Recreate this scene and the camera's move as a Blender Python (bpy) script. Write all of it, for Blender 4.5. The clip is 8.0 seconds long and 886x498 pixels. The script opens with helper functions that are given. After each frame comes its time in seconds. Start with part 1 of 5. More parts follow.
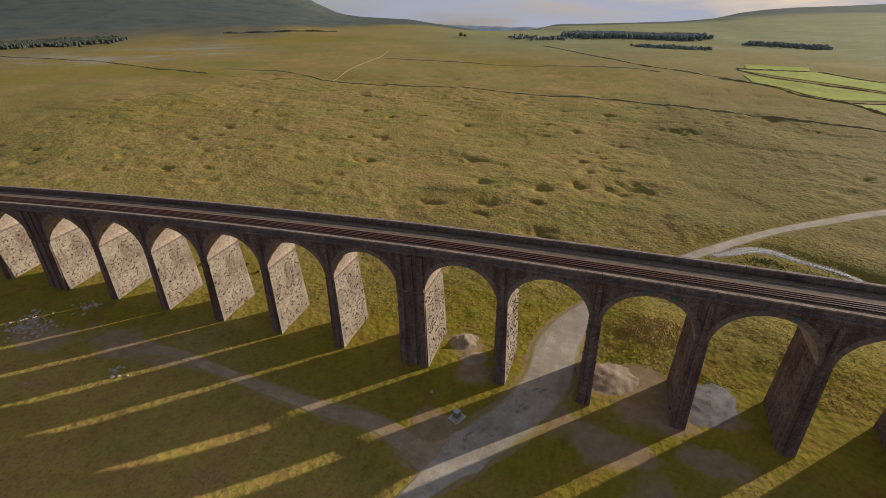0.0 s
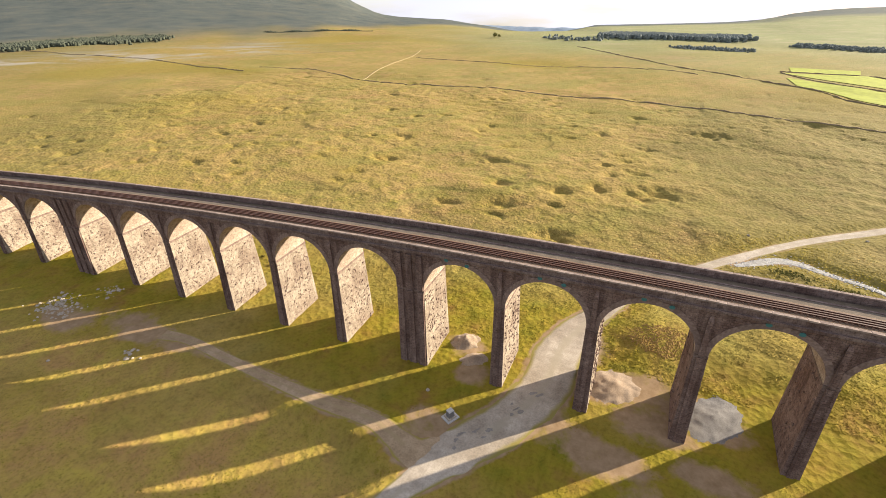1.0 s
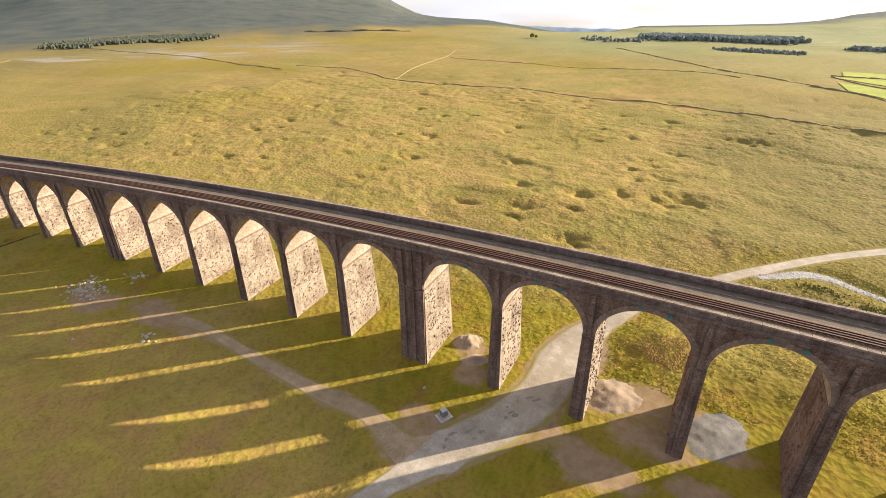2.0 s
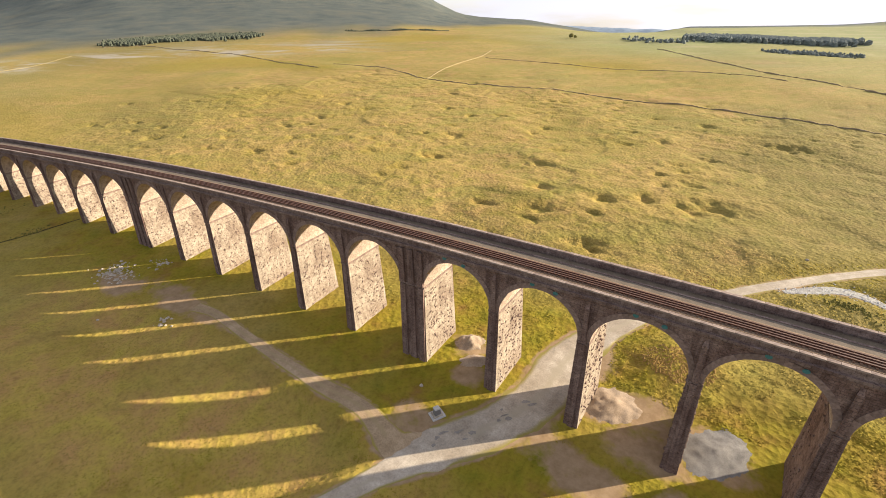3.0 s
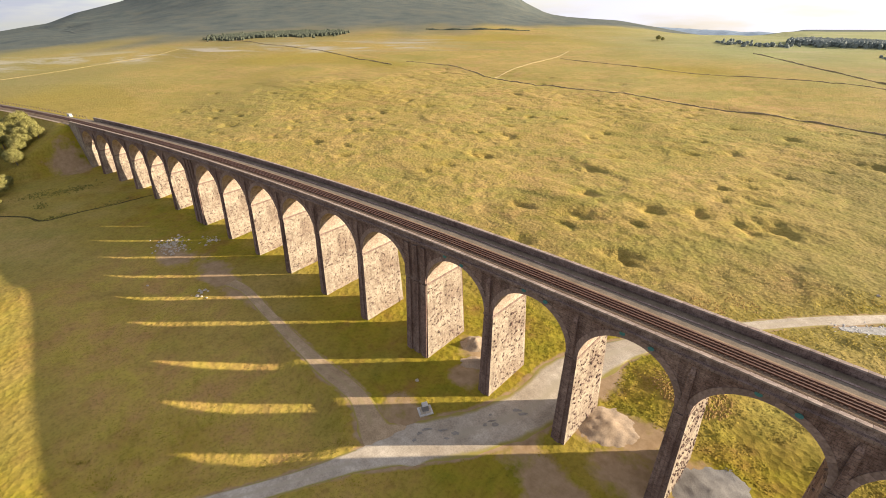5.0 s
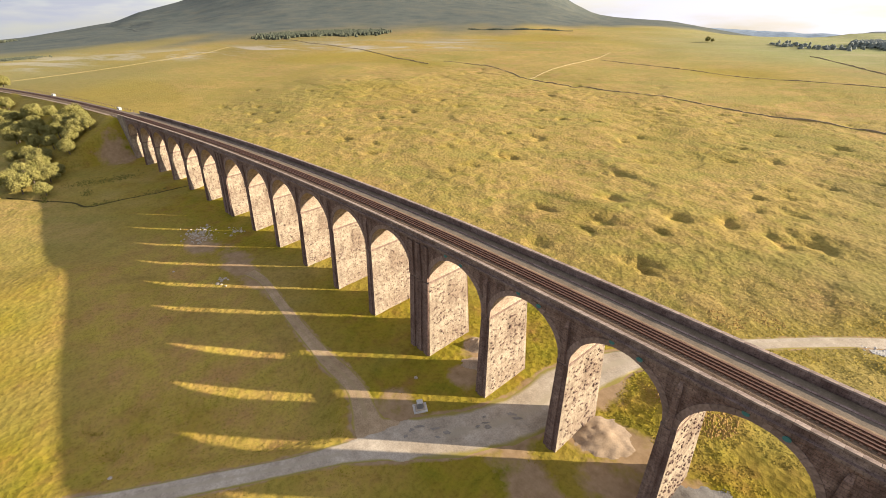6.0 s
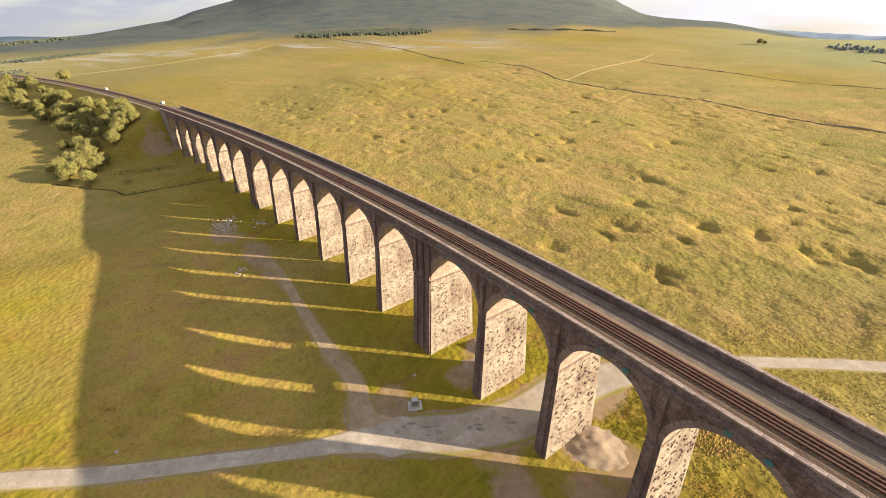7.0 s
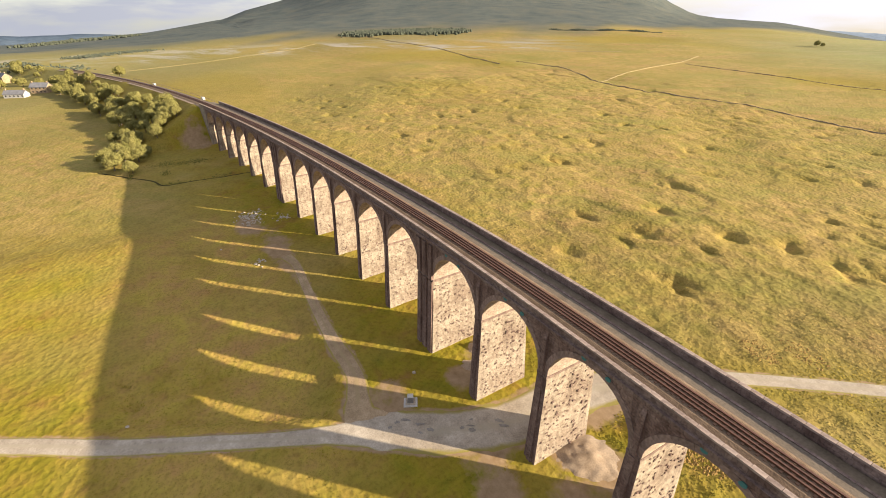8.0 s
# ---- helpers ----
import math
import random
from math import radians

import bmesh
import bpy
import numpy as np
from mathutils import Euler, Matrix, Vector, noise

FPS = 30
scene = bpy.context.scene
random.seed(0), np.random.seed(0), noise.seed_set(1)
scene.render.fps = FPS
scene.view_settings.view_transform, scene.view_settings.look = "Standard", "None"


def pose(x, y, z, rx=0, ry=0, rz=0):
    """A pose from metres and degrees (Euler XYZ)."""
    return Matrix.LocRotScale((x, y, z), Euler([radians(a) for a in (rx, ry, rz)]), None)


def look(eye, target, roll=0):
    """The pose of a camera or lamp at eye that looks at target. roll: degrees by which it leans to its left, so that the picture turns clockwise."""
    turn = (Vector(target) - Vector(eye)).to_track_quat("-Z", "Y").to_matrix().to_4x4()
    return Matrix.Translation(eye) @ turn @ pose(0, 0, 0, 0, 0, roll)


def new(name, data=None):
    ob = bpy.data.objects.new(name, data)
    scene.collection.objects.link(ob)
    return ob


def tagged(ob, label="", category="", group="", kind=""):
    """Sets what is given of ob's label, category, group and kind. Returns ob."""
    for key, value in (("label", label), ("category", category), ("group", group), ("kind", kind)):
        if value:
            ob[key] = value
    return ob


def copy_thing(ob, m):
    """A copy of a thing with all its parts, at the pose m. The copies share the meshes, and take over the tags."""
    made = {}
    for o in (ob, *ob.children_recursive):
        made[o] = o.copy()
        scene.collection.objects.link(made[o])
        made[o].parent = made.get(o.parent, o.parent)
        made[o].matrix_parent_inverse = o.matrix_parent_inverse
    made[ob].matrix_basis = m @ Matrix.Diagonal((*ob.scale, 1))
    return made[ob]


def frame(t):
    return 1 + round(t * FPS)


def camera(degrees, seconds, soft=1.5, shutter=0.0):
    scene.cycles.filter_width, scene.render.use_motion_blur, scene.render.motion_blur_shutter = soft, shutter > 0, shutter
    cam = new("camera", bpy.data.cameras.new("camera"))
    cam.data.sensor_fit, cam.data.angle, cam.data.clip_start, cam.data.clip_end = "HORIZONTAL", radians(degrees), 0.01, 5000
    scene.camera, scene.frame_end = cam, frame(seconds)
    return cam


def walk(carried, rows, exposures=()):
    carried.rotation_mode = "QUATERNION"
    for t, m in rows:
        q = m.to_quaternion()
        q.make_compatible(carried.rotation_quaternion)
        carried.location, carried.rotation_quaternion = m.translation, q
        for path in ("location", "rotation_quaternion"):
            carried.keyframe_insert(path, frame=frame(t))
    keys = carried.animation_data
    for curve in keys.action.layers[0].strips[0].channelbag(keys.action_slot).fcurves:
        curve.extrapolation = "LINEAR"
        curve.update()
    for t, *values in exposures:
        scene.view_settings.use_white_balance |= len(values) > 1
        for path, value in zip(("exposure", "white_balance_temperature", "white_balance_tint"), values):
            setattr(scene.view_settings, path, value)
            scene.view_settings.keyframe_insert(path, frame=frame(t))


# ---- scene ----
cam = camera(88.41, 8.0, 0.9)
EXPOSURES = ((0.0, 0.17, 5750, 10), (0.3, 0.59, 5800, 10), (0.6, 1.09, 5900, 10), (1.0, 1.53, 6050, 10), (3.0, 1.53, 6150, 10), (8.0, 1.54, 6350, 10))
PATH = [
    (0, 1.001, -1.200, 63.713, 23.606, -27.748, -1.825),
    (0.5, 3.356, -0.220, 63.546, 25.609, -27.709, -1.753),
    (1, 5.924, 0.951, 63.381, 27.846, -27.614, -1.750),
    (1.5, 8.348, 2.153, 63.228, 30.059, -27.531, -1.690),
    (3, 15.843, 6.627, 62.898, 37.030, -27.367, -1.567),
    (3.5, 18.020, 8.219, 62.939, 39.268, -27.387, -1.452),
    (4, 20.317, 10.033, 62.871, 41.659, -27.349, -1.396),
    (4.5, 22.473, 12.024, 62.561, 44.099, -27.273, -1.227),
    (6, 28.818, 18.433, 62.347, 51.622, -27.153, -0.981),
    (6.5, 30.626, 20.644, 62.314, 53.989, -27.112, -0.866),
    (7, 32.390, 22.989, 62.317, 56.406, -27.118, -0.744),
    (7.5, 34.155, 25.314, 62.437, 58.860, -27.139, -0.633),
    (8, 35.815, 27.800, 62.464, 61.264, -27.105, -0.615),
]
walk(cam, [(t, pose(x, y, z, 90 + pitch, 0, yaw) @ pose(0, 0, 0, 0, 0, roll)) for t, x, y, z, yaw, pitch, roll in PATH], EXPOSURES)

# ---- world, sun ----
SUN_AZ, SUN_EL = math.atan2(0.69, 0.725), radians(17.3)   # azimuth from +y towards +x
world = bpy.data.worlds.new("sky")
scene.world = world
world.use_nodes = True
wn, wl = world.node_tree.nodes, world.node_tree.links
wn.clear()
sky = wn.new("ShaderNodeTexSky")
sky.sky_type, sky.sun_disc = "NISHITA", False
sky.sun_elevation, sky.sun_rotation = SUN_EL, SUN_AZ
tc = wn.new("ShaderNodeTexCoord")
mp = wn.new("ShaderNodeMapping")
mp.inputs["Scale"].default_value = (1.6, 1.6, 9.0)
cloud = wn.new("ShaderNodeTexNoise")
cloud.inputs["Scale"].default_value = 2.2
cloud.inputs["Detail"].default_value = 6.0
ramp = wn.new("ShaderNodeValToRGB")
ramp.color_ramp.elements[0].position, ramp.color_ramp.elements[1].position = 0.26, 0.56
mixs = wn.new("ShaderNodeMix")
mixs.data_type = "RGBA"
glow = wn.new("ShaderNodeVectorMath")
glow.operation = "DOT_PRODUCT"
glow.inputs[1].default_value = (math.sin(SUN_AZ), math.cos(SUN_AZ), 0.0)
side = wn.new("ShaderNodeMapRange")
side.inputs["From Min"].default_value, side.inputs["From Max"].default_value = -0.8, 0.5
tint = wn.new("ShaderNodeMix")
tint.data_type = "RGBA"
tint.inputs["A"].default_value, tint.inputs["B"].default_value = (1.75, 1.8, 2.02, 1), (3.65, 3.5, 3.75, 1)
bg = wn.new("ShaderNodeBackground")
bg.inputs["Strength"].default_value = 0.103
wo = wn.new("ShaderNodeOutputWorld")
wl.new(tc.outputs["Generated"], mp.inputs["Vector"])
wl.new(tc.outputs["Generated"], glow.inputs[0])
wl.new(glow.outputs["Value"], side.inputs["Value"])
wl.new(side.outputs["Result"], tint.inputs["Factor"])
wl.new(tint.outputs["Result"], mixs.inputs["B"])
wl.new(mp.outputs["Vector"], cloud.inputs["Vector"])
wl.new(cloud.outputs["Fac"], ramp.inputs["Fac"])
wl.new(ramp.outputs["Color"], mixs.inputs["Factor"])
wl.new(sky.outputs["Color"], mixs.inputs["A"])
wl.new(mixs.outputs["Result"], bg.inputs["Color"])
wl.new(bg.outputs["Background"], wo.inputs["Surface"])

sun_data = bpy.data.lights.new("sun", "SUN")
sun_data.energy, sun_data.angle, sun_data.color = 5.0, radians(0.6), (1.0, 0.84, 0.62)
sun = new("sun", sun_data)
sun.matrix_world = look((300 * math.sin(SUN_AZ), 300 * math.cos(SUN_AZ), 300 * math.tan(SUN_EL)), (0, 0, 0))


# ---- materials ----
def material(name, rough=0.9, spec=0.2):
    m = bpy.data.materials.new(name)
    m.use_nodes = True
    b = m.node_tree.nodes["Principled BSDF"]
    b.inputs["Roughness"].default_value = rough
    b.inputs["Specular IOR Level"].default_value = spec
    return m, m.node_tree.nodes, m.node_tree.links, b


def noise_node(n, l, vec, scale, detail=4.0, rough=0.6):
    t = n.new("ShaderNodeTexNoise")
    t.inputs["Scale"].default_value, t.inputs["Detail"].default_value, t.inputs["Roughness"].default_value = scale, detail, rough
    if vec:
        l.new(vec, t.inputs["Vector"])
    return t.outputs["Fac"]


def ramp_node(n, l, fac, stops):
    r = n.new("ShaderNodeValToRGB")
    e = r.color_ramp.elements
    while len(e) < len(stops):
        e.new(0.5)
    for k, (p, c) in enumerate(stops):
        e[k].position, e[k].color = p, (*c, 1) if len(c) == 3 else c
    l.new(fac, r.inputs["Fac"])
    return r.outputs["Color"]


def mix_node(n, l, fac, a, b, blend="MIX"):
    x = n.new("ShaderNodeMix")
    x.data_type, x.blend_type = "RGBA", blend
    for key, v in (("Factor", fac), ("A", a), ("B", b)):
        if isinstance(v, (int, float)):
            x.inputs[key].default_value = v
        elif isinstance(v, tuple):
            x.inputs[key].default_value = (*v, 1)
        else:
            l.new(v, x.inputs[key])
    return x.outputs["Result"]


def bump_node(n, l, b, height, strength, distance):
    u = n.new("ShaderNodeBump")
    u.inputs["Strength"].default_value, u.inputs["Distance"].default_value = strength, distance
    l.new(height, u.inputs["Height"])
    l.new(u.outputs["Normal"], b.inputs["Normal"])


def coords(n, kind="Object"):
    return n.new("ShaderNodeTexCoord").outputs[kind]


def stone_material(name, light, dark, mortar, row=0.42, width=0.85, streak=0.3):
    """Coursed rock-faced stone in the metres of the mesh's UV map."""
    m, n, l, b = material(name, 0.92, 0.15)
    uv = coords(n, "UV")
    wob = n.new("ShaderNodeTexNoise")
    wob.inputs["Scale"].default_value = 0.9
    l.new(uv, wob.inputs["Vector"])
    add = n.new("ShaderNodeMix")
    add.data_type, add.blend_type = "RGBA", "LINEAR_LIGHT"
    add.inputs["Factor"].default_value = 0.32
    l.new(uv, add.inputs["A"])
    l.new(wob.outputs["Color"], add.inputs["B"])
    br = n.new("ShaderNodeTexBrick")
    br.inputs["Scale"].default_value = 1.0
    br.inputs["Row Height"].default_value, br.inputs["Brick Width"].default_value = row, width
    br.inputs["Mortar Size"].default_value, br.inputs["Mortar Smooth"].default_value = 0.035, 0.3
    br.inputs["Color1"].default_value, br.inputs["Color2"].default_value = (*light, 1), (*dark, 1)
    br.inputs["Mortar"].default_value = (*mortar, 1)
    l.new(add.outputs["Result"], br.inputs["Vector"])
    big = noise_node(n, l, uv, 0.22, 5.0)
    col = mix_node(n, l, 0.85, br.outputs["Color"], ramp_node(n, l, big, [(0.3, (0.55, 0.47, 0.46)), (0.65, (1.0, 1.0, 1.0))]), "MULTIPLY")
    blot = noise_node(n, l, uv, 1.1, 4.0, 0.7)
    col = mix_node(n, l, 0.7, col, ramp_node(n, l, blot, [(0.34, (0.55, 0.5, 0.48)), (0.56, (1.0, 1.0, 1.0)), (0.8, (1.12, 1.1, 1.06))]), "MULTIPLY")
    st = n.new("ShaderNodeMapping")
    st.inputs["Scale"].default_value = (0.9, 0.05, 1.0)
    l.new(uv, st.inputs["Vector"])
    sn = noise_node(n, l, st.outputs["Vector"], 1.0, 4.0)
    col = mix_node(n, l, streak, col, ramp_node(n, l, sn, [(0.40, (0.32, 0.28, 0.30)), (0.55, (1.0, 1.0, 1.0))]), "MULTIPLY")
    fine = noise_node(n, l, uv, 3.2, 3.0)
    col = mix_node(n, l, 0.6, col, ramp_node(n, l, fine, [(0.34, (0.36, 0.32, 0.3)), (0.47, (1, 1, 1)), (0.8, (1.15, 1.12, 1.06))]), "MULTIPLY")
    l.new(col, b.inputs["Base Color"])
    h = mix_node(n, l, 0.7, br.outputs["Fac"], fine)
    inv = n.new("ShaderNodeInvert")
    l.new(h, inv.inputs["Color"])
    bump_node(n, l, b, inv.outputs["Color"], 0.6, 0.14)
    return m


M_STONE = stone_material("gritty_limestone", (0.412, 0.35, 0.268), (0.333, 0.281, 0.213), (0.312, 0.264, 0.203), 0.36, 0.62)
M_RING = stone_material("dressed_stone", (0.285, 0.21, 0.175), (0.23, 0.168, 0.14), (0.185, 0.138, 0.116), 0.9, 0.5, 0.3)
# Soot stain, plus the shade of faces turned from the sun, in its colour.
M_SOOT_SHADE = stone_material("sooty_shade_stone", (0.31, 0.213, 0.172), (0.235, 0.162, 0.132), (0.185, 0.136, 0.114), 0.36, 0.62, 0.5)
M_COPING = stone_material("coping_stone", (0.43, 0.345, 0.29), (0.35, 0.28, 0.235), (0.2, 0.165, 0.14), 0.6, 1.2, 0.15)
M_BRICK = stone_material("brick_lining", (0.57, 0.475, 0.37), (0.51, 0.42, 0.325), (0.45, 0.37, 0.285), 0.3, 0.55, 0.1)


def ground_material():
    m, n, l, b = material("moor_grass", 0.95, 0.08)
    ob = coords(n)
    att = n.new("ShaderNodeVertexColor")
    att.layer_name = "cover"
    sep = n.new("ShaderNodeSeparateColor")
    l.new(att.outputs["Color"], sep.inputs["Color"])
    big = noise_node(n, l, ob, 0.02, 6.0, 0.62)
    mid = noise_node(n, l, ob, 0.16, 5.0, 0.65)
    fine = noise_node(n, l, ob, 1.3, 4.0, 0.7)
    dry = ramp_node(n, l, big, [(0.3, (0.245, 0.182, 0.048)), (0.5, (0.31, 0.217, 0.074)), (0.72, (0.285, 0.174, 0.072))])
    dry = mix_node(n, l, ramp_node(n, l, mid, [(0.42, (0, 0, 0)), (0.68, (1, 1, 1))]), dry, (0.215, 0.175, 0.04))
    far_m = n.new("ShaderNodeMapping")
    far_m.inputs["Rotation"].default_value = (0, 0, 0.6)
    far_m.inputs["Scale"].default_value = (0.004, 0.017, 1)
    l.new(ob, far_m.inputs["Vector"])
    bands = noise_node(n, l, far_m.outputs["Vector"], 1.0, 6.0, 0.65)
    dry = mix_node(n, l, ramp_node(n, l, bands, [(0.46, (0, 0, 0)), (0.62, (0.6, 0.6, 0.6))]), dry, (0.2, 0.182, 0.045))
    lush = ramp_node(n, l, mid, [(0.30, (0.158, 0.145, 0.013)), (0.43, (0.215, 0.174, 0.017)), (0.56, (0.228, 0.167, 0.022)), (0.72, (0.208, 0.12, 0.03))])
    wide = noise_node(n, l, ob, 0.055, 4.0, 0.55)
    col = mix_node(n, l, sep.outputs["Red"], dry, lush)
    vat = n.new("ShaderNodeVertexColor")
    vat.layer_name = "pasture"
    vsep = n.new("ShaderNodeSeparateColor")
    l.new(vat.outputs["Color"], vsep.inputs["Color"])
    rusty = mix_node(n, l, 1.0, vsep.outputs["Green"], ramp_node(n, l, wide, [(0.33, (0.2, 0.2, 0.2)), (0.52, (1.0, 1.0, 1.0))]), "MULTIPLY")
    col = mix_node(n, l, rusty, col, ramp_node(n, l, mid, [(0.35, (0.33, 0.25, 0.048)), (0.65, (0.32, 0.195, 0.066))]))
    col = mix_node(n, l, vsep.outputs["Blue"], col, ramp_node(n, l, mid, [(0.35, (0.195, 0.15, 0.05)), (0.65, (0.17, 0.142, 0.04))]))
    scree = mix_node(n, l, 1.0, att.outputs["Alpha"], ramp_node(n, l, bands, [(0.47, (0, 0, 0)), (0.6, (1, 1, 1))]), "MULTIPLY")
    col = mix_node(n, l, scree, col, (0.30, 0.265, 0.20))
    past = ramp_node(n, l, bands, [(0.35, (0.26, 0.25, 0.13)), (0.5, (0.21, 0.23, 0.10)), (0.65, (0.29, 0.27, 0.15))])
    col = mix_node(n, l, vsep.outputs["Red"], col, past)
    # Far hill: heath colour with distance haze and cloud shade mixed into it.
    hazed_heath = ramp_node(n, l, big, [(0.3, (0.06, 0.074, 0.07)), (0.5, (0.088, 0.098, 0.086)), (0.7, (0.115, 0.114, 0.09))])
    hazed_heath = mix_node(n, l, 0.12, hazed_heath, ramp_node(n, l, bands, [(0.38, (0.7, 0.72, 0.75)), (0.5, (1, 1, 1)), (0.64, (1.2, 1.15, 1.0))]), "MULTIPLY")
    col = mix_node(n, l, sep.outputs["Blue"], col, hazed_heath)
    col = mix_node(n, l, 0.6, col, ramp_node(n, l, fine, [(0.28, (0.5, 0.48, 0.42)), (0.5, (1, 1, 1)), (0.75, (1.22, 1.18, 1.1))]), "MULTIPLY")
    tone = noise_node(n, l, ob, 0.33, 5.0, 0.7)
    col = mix_node(n, l, 0.4, col, ramp_node(n, l, tone, [(0.33, (0.68, 0.64, 0.56)), (0.5, (1, 1, 1)), (0.72, (1.14, 1.12, 1.08))]), "MULTIPLY")
    grit = noise_node(n, l, ob, 0.5, 6.0, 0.7)
    dirt = ramp_node(n, l, grit, [(0.3, (0.215, 0.14, 0.072)), (0.7, (0.33, 0.23, 0.135))])
    edge = n.new("ShaderNodeMath")
    edge.operation = "MULTIPLY_ADD"
    l.new(mid, edge.inputs[0])
    edge.inputs[1].default_value = 1.5
    edge.inputs[2].default_value = -0.75
    add = n.new("ShaderNodeMath")
    l.new(sep.outputs["Green"], add.inputs[0])
    l.new(edge.outputs[0], add.inputs[1])
    mask = ramp_node(n, l, add.outputs[0], [(0.30, (0, 0, 0)), (0.62, (1, 1, 1))])
    col = mix_node(n, l, mask, col, dirt)
    l.new(col, b.inputs["Base Color"])
    vor = n.new("ShaderNodeTexVoronoi")
    vor.inputs["Scale"].default_value = 0.75
    l.new(ob, vor.inputs["Vector"])
    lumps = noise_node(n, l, ob, 0.42, 3.0, 0.6)
    h = mix_node(n, l, 0.6, fine, vor.outputs["Distance"])
    h = mix_node(n, l, 0.3, h, lumps)
    h = mix_node(n, l, mask, h, mix_node(n, l, 0.93, fine, (0.5, 0.5, 0.5)))
    bump_node(n, l, b, h, 1.0, 0.4)
    return m


M_GROUND = ground_material()


def plain_material(name, a, b2, scale, rough=0.92, bump=0.3, dist=0.06, spec=0.15):
    m, n, l, b = material(name, rough, spec)
    ob = coords(n)
    f1, f2 = noise_node(n, l, ob, scale, 5.0), noise_node(n, l, ob, scale * 9, 3.0)
    col = ramp_node(n, l, f1, [(0.3, a), (0.7, b2)])
    col = mix_node(n, l, 0.6, col, ramp_node(n, l, f2, [(0.3, (0.62, 0.6, 0.58)), (0.6, (1.08, 1.06, 1.04))]), "MULTIPLY")
    l.new(col, b.inputs["Base Color"])
    bump_node(n, l, b, f2, bump, dist)
    return m


def way_material(name, a, b2, middle, verge, scale, ragged):
    """Loose road surface: paler wheel ruts, a duller middle, edges that break up into grass."""
    m, n, l, b = material(name, 0.92, 0.15)
    ob = coords(n)
    f1, f2, f3 = noise_node(n, l, ob, scale, 6.0, 0.65), noise_node(n, l, ob, scale * 9, 4.0, 0.7), noise_node(n, l, ob, 0.09, 3.0)
    col = ramp_node(n, l, f1, [(0.3, a), (0.7, b2)])
    col = mix_node(n, l, 0.6, col, ramp_node(n, l, f2, [(0.3, (0.6, 0.58, 0.55)), (0.6, (1.08, 1.06, 1.04))]), "MULTIPLY")
    col = mix_node(n, l, 0.8, col, ramp_node(n, l, f3, [(0.36, (0.8, 0.76, 0.7)), (0.6, (1.06, 1.05, 1.03))]), "MULTIPLY")
    att = n.new("ShaderNodeVertexColor")
    att.layer_name = "edge"
    sep = n.new("ShaderNodeSeparateColor")
    l.new(att.outputs["Color"], sep.inputs["Color"])

    def ragged_sum(socket, grain, weight):
        u = n.new("ShaderNodeMath")
        u.operation = "MULTIPLY_ADD"
        l.new(grain, u.inputs[0])
        u.inputs[1].default_value = weight
        l.new(socket, u.inputs[2])
        return u.outputs[0]

    mid = ramp_node(n, l, ragged_sum(sep.outputs["Green"], f1, 0.5), [(0.3, (0.75, 0.75, 0.75)), (0.5, (0, 0, 0))])
    col = mix_node(n, l, mid, col, middle)
    rim = ramp_node(n, l, ragged_sum(sep.outputs["Red"], f1, ragged), [(0.70 + ragged * 0.5, (0, 0, 0)), (0.9 + ragged * 0.5 if ragged < 0.2 else 0.99, (1, 1, 1))])
    col = mix_node(n, l, rim, col, verge)
    l.new(col, b.inputs["Base Color"])
    bump_node(n, l, b, f2, 0.4, 0.07)
    return m


M_ROAD = way_material("pale_gravel", (0.29, 0.245, 0.19), (0.47, 0.41, 0.33), (0.33, 0.28, 0.2), (0.24, 0.195, 0.055), 0.35, 0.3)
M_TRACK = way_material("earth_track", (0.27, 0.195, 0.115), (0.42, 0.315, 0.2), (0.30, 0.225, 0.12), (0.255, 0.2, 0.05), 0.4, 0.3)
M_BALLAST = plain_material("ballast", (0.125, 0.084, 0.054), (0.215, 0.152, 0.10), 0.6, 0.95, 0.8, 0.1)
M_WORN = plain_material("worn_grass", (0.205, 0.16, 0.065), (0.285, 0.225, 0.105), 0.05, 0.95)
M_PALE_PATH = plain_material("pale_trodden_path", (0.29, 0.225, 0.105), (0.38, 0.30, 0.16), 0.08, 0.95)
M_PEAT = plain_material("wet_peat", (0.035, 0.03, 0.014), (0.085, 0.072, 0.028), 0.6, 0.97, 0.4, 0.06, 0.05)
M_WALKWAY = plain_material("grey_walkway_grit", (0.12, 0.095, 0.07), (0.18, 0.145, 0.11), 0.5, 0.95, 0.5, 0.05)
M_CESS = plain_material("earthy_cess", (0.13, 0.1, 0.068), (0.22, 0.172, 0.12), 0.5)
M_SAND = plain_material("sandy_spoil", (0.25, 0.185, 0.125), (0.36, 0.28, 0.2), 0.5)
M_GREY = plain_material("grey_gravel", (0.15, 0.14, 0.13), (0.235, 0.222, 0.205), 0.7, 0.9, 0.8, 0.12)
M_RAIL = plain_material("rusty_rail", (0.075, 0.033, 0.02), (0.13, 0.06, 0.036), 2.0, 0.6, 0.1, 0.01, 0.4)
M_SLEEPER = plain_material("old_sleeper", (0.15, 0.088, 0.056), (0.22, 0.14, 0.092), 1.0)
M_WALL = plain_material("field_wall_stone", (0.24, 0.175, 0.105), (0.40, 0.30, 0.19), 0.8, 0.95, 0.6, 0.15)
M_STREAM = plain_material("wet_stones", (0.19, 0.175, 0.145), (0.40, 0.38, 0.34), 0.9, 0.55, 0.6, 0.1, 0.4)
M_LEAF = plain_material("leaves", (0.17, 0.163, 0.045), (0.28, 0.247, 0.085), 0.25, 0.85, 0.3, 0.1)
M_CONIFER = plain_material("conifer_needles", (0.06, 0.068, 0.048), (0.09, 0.10, 0.068), 0.1, 0.9)
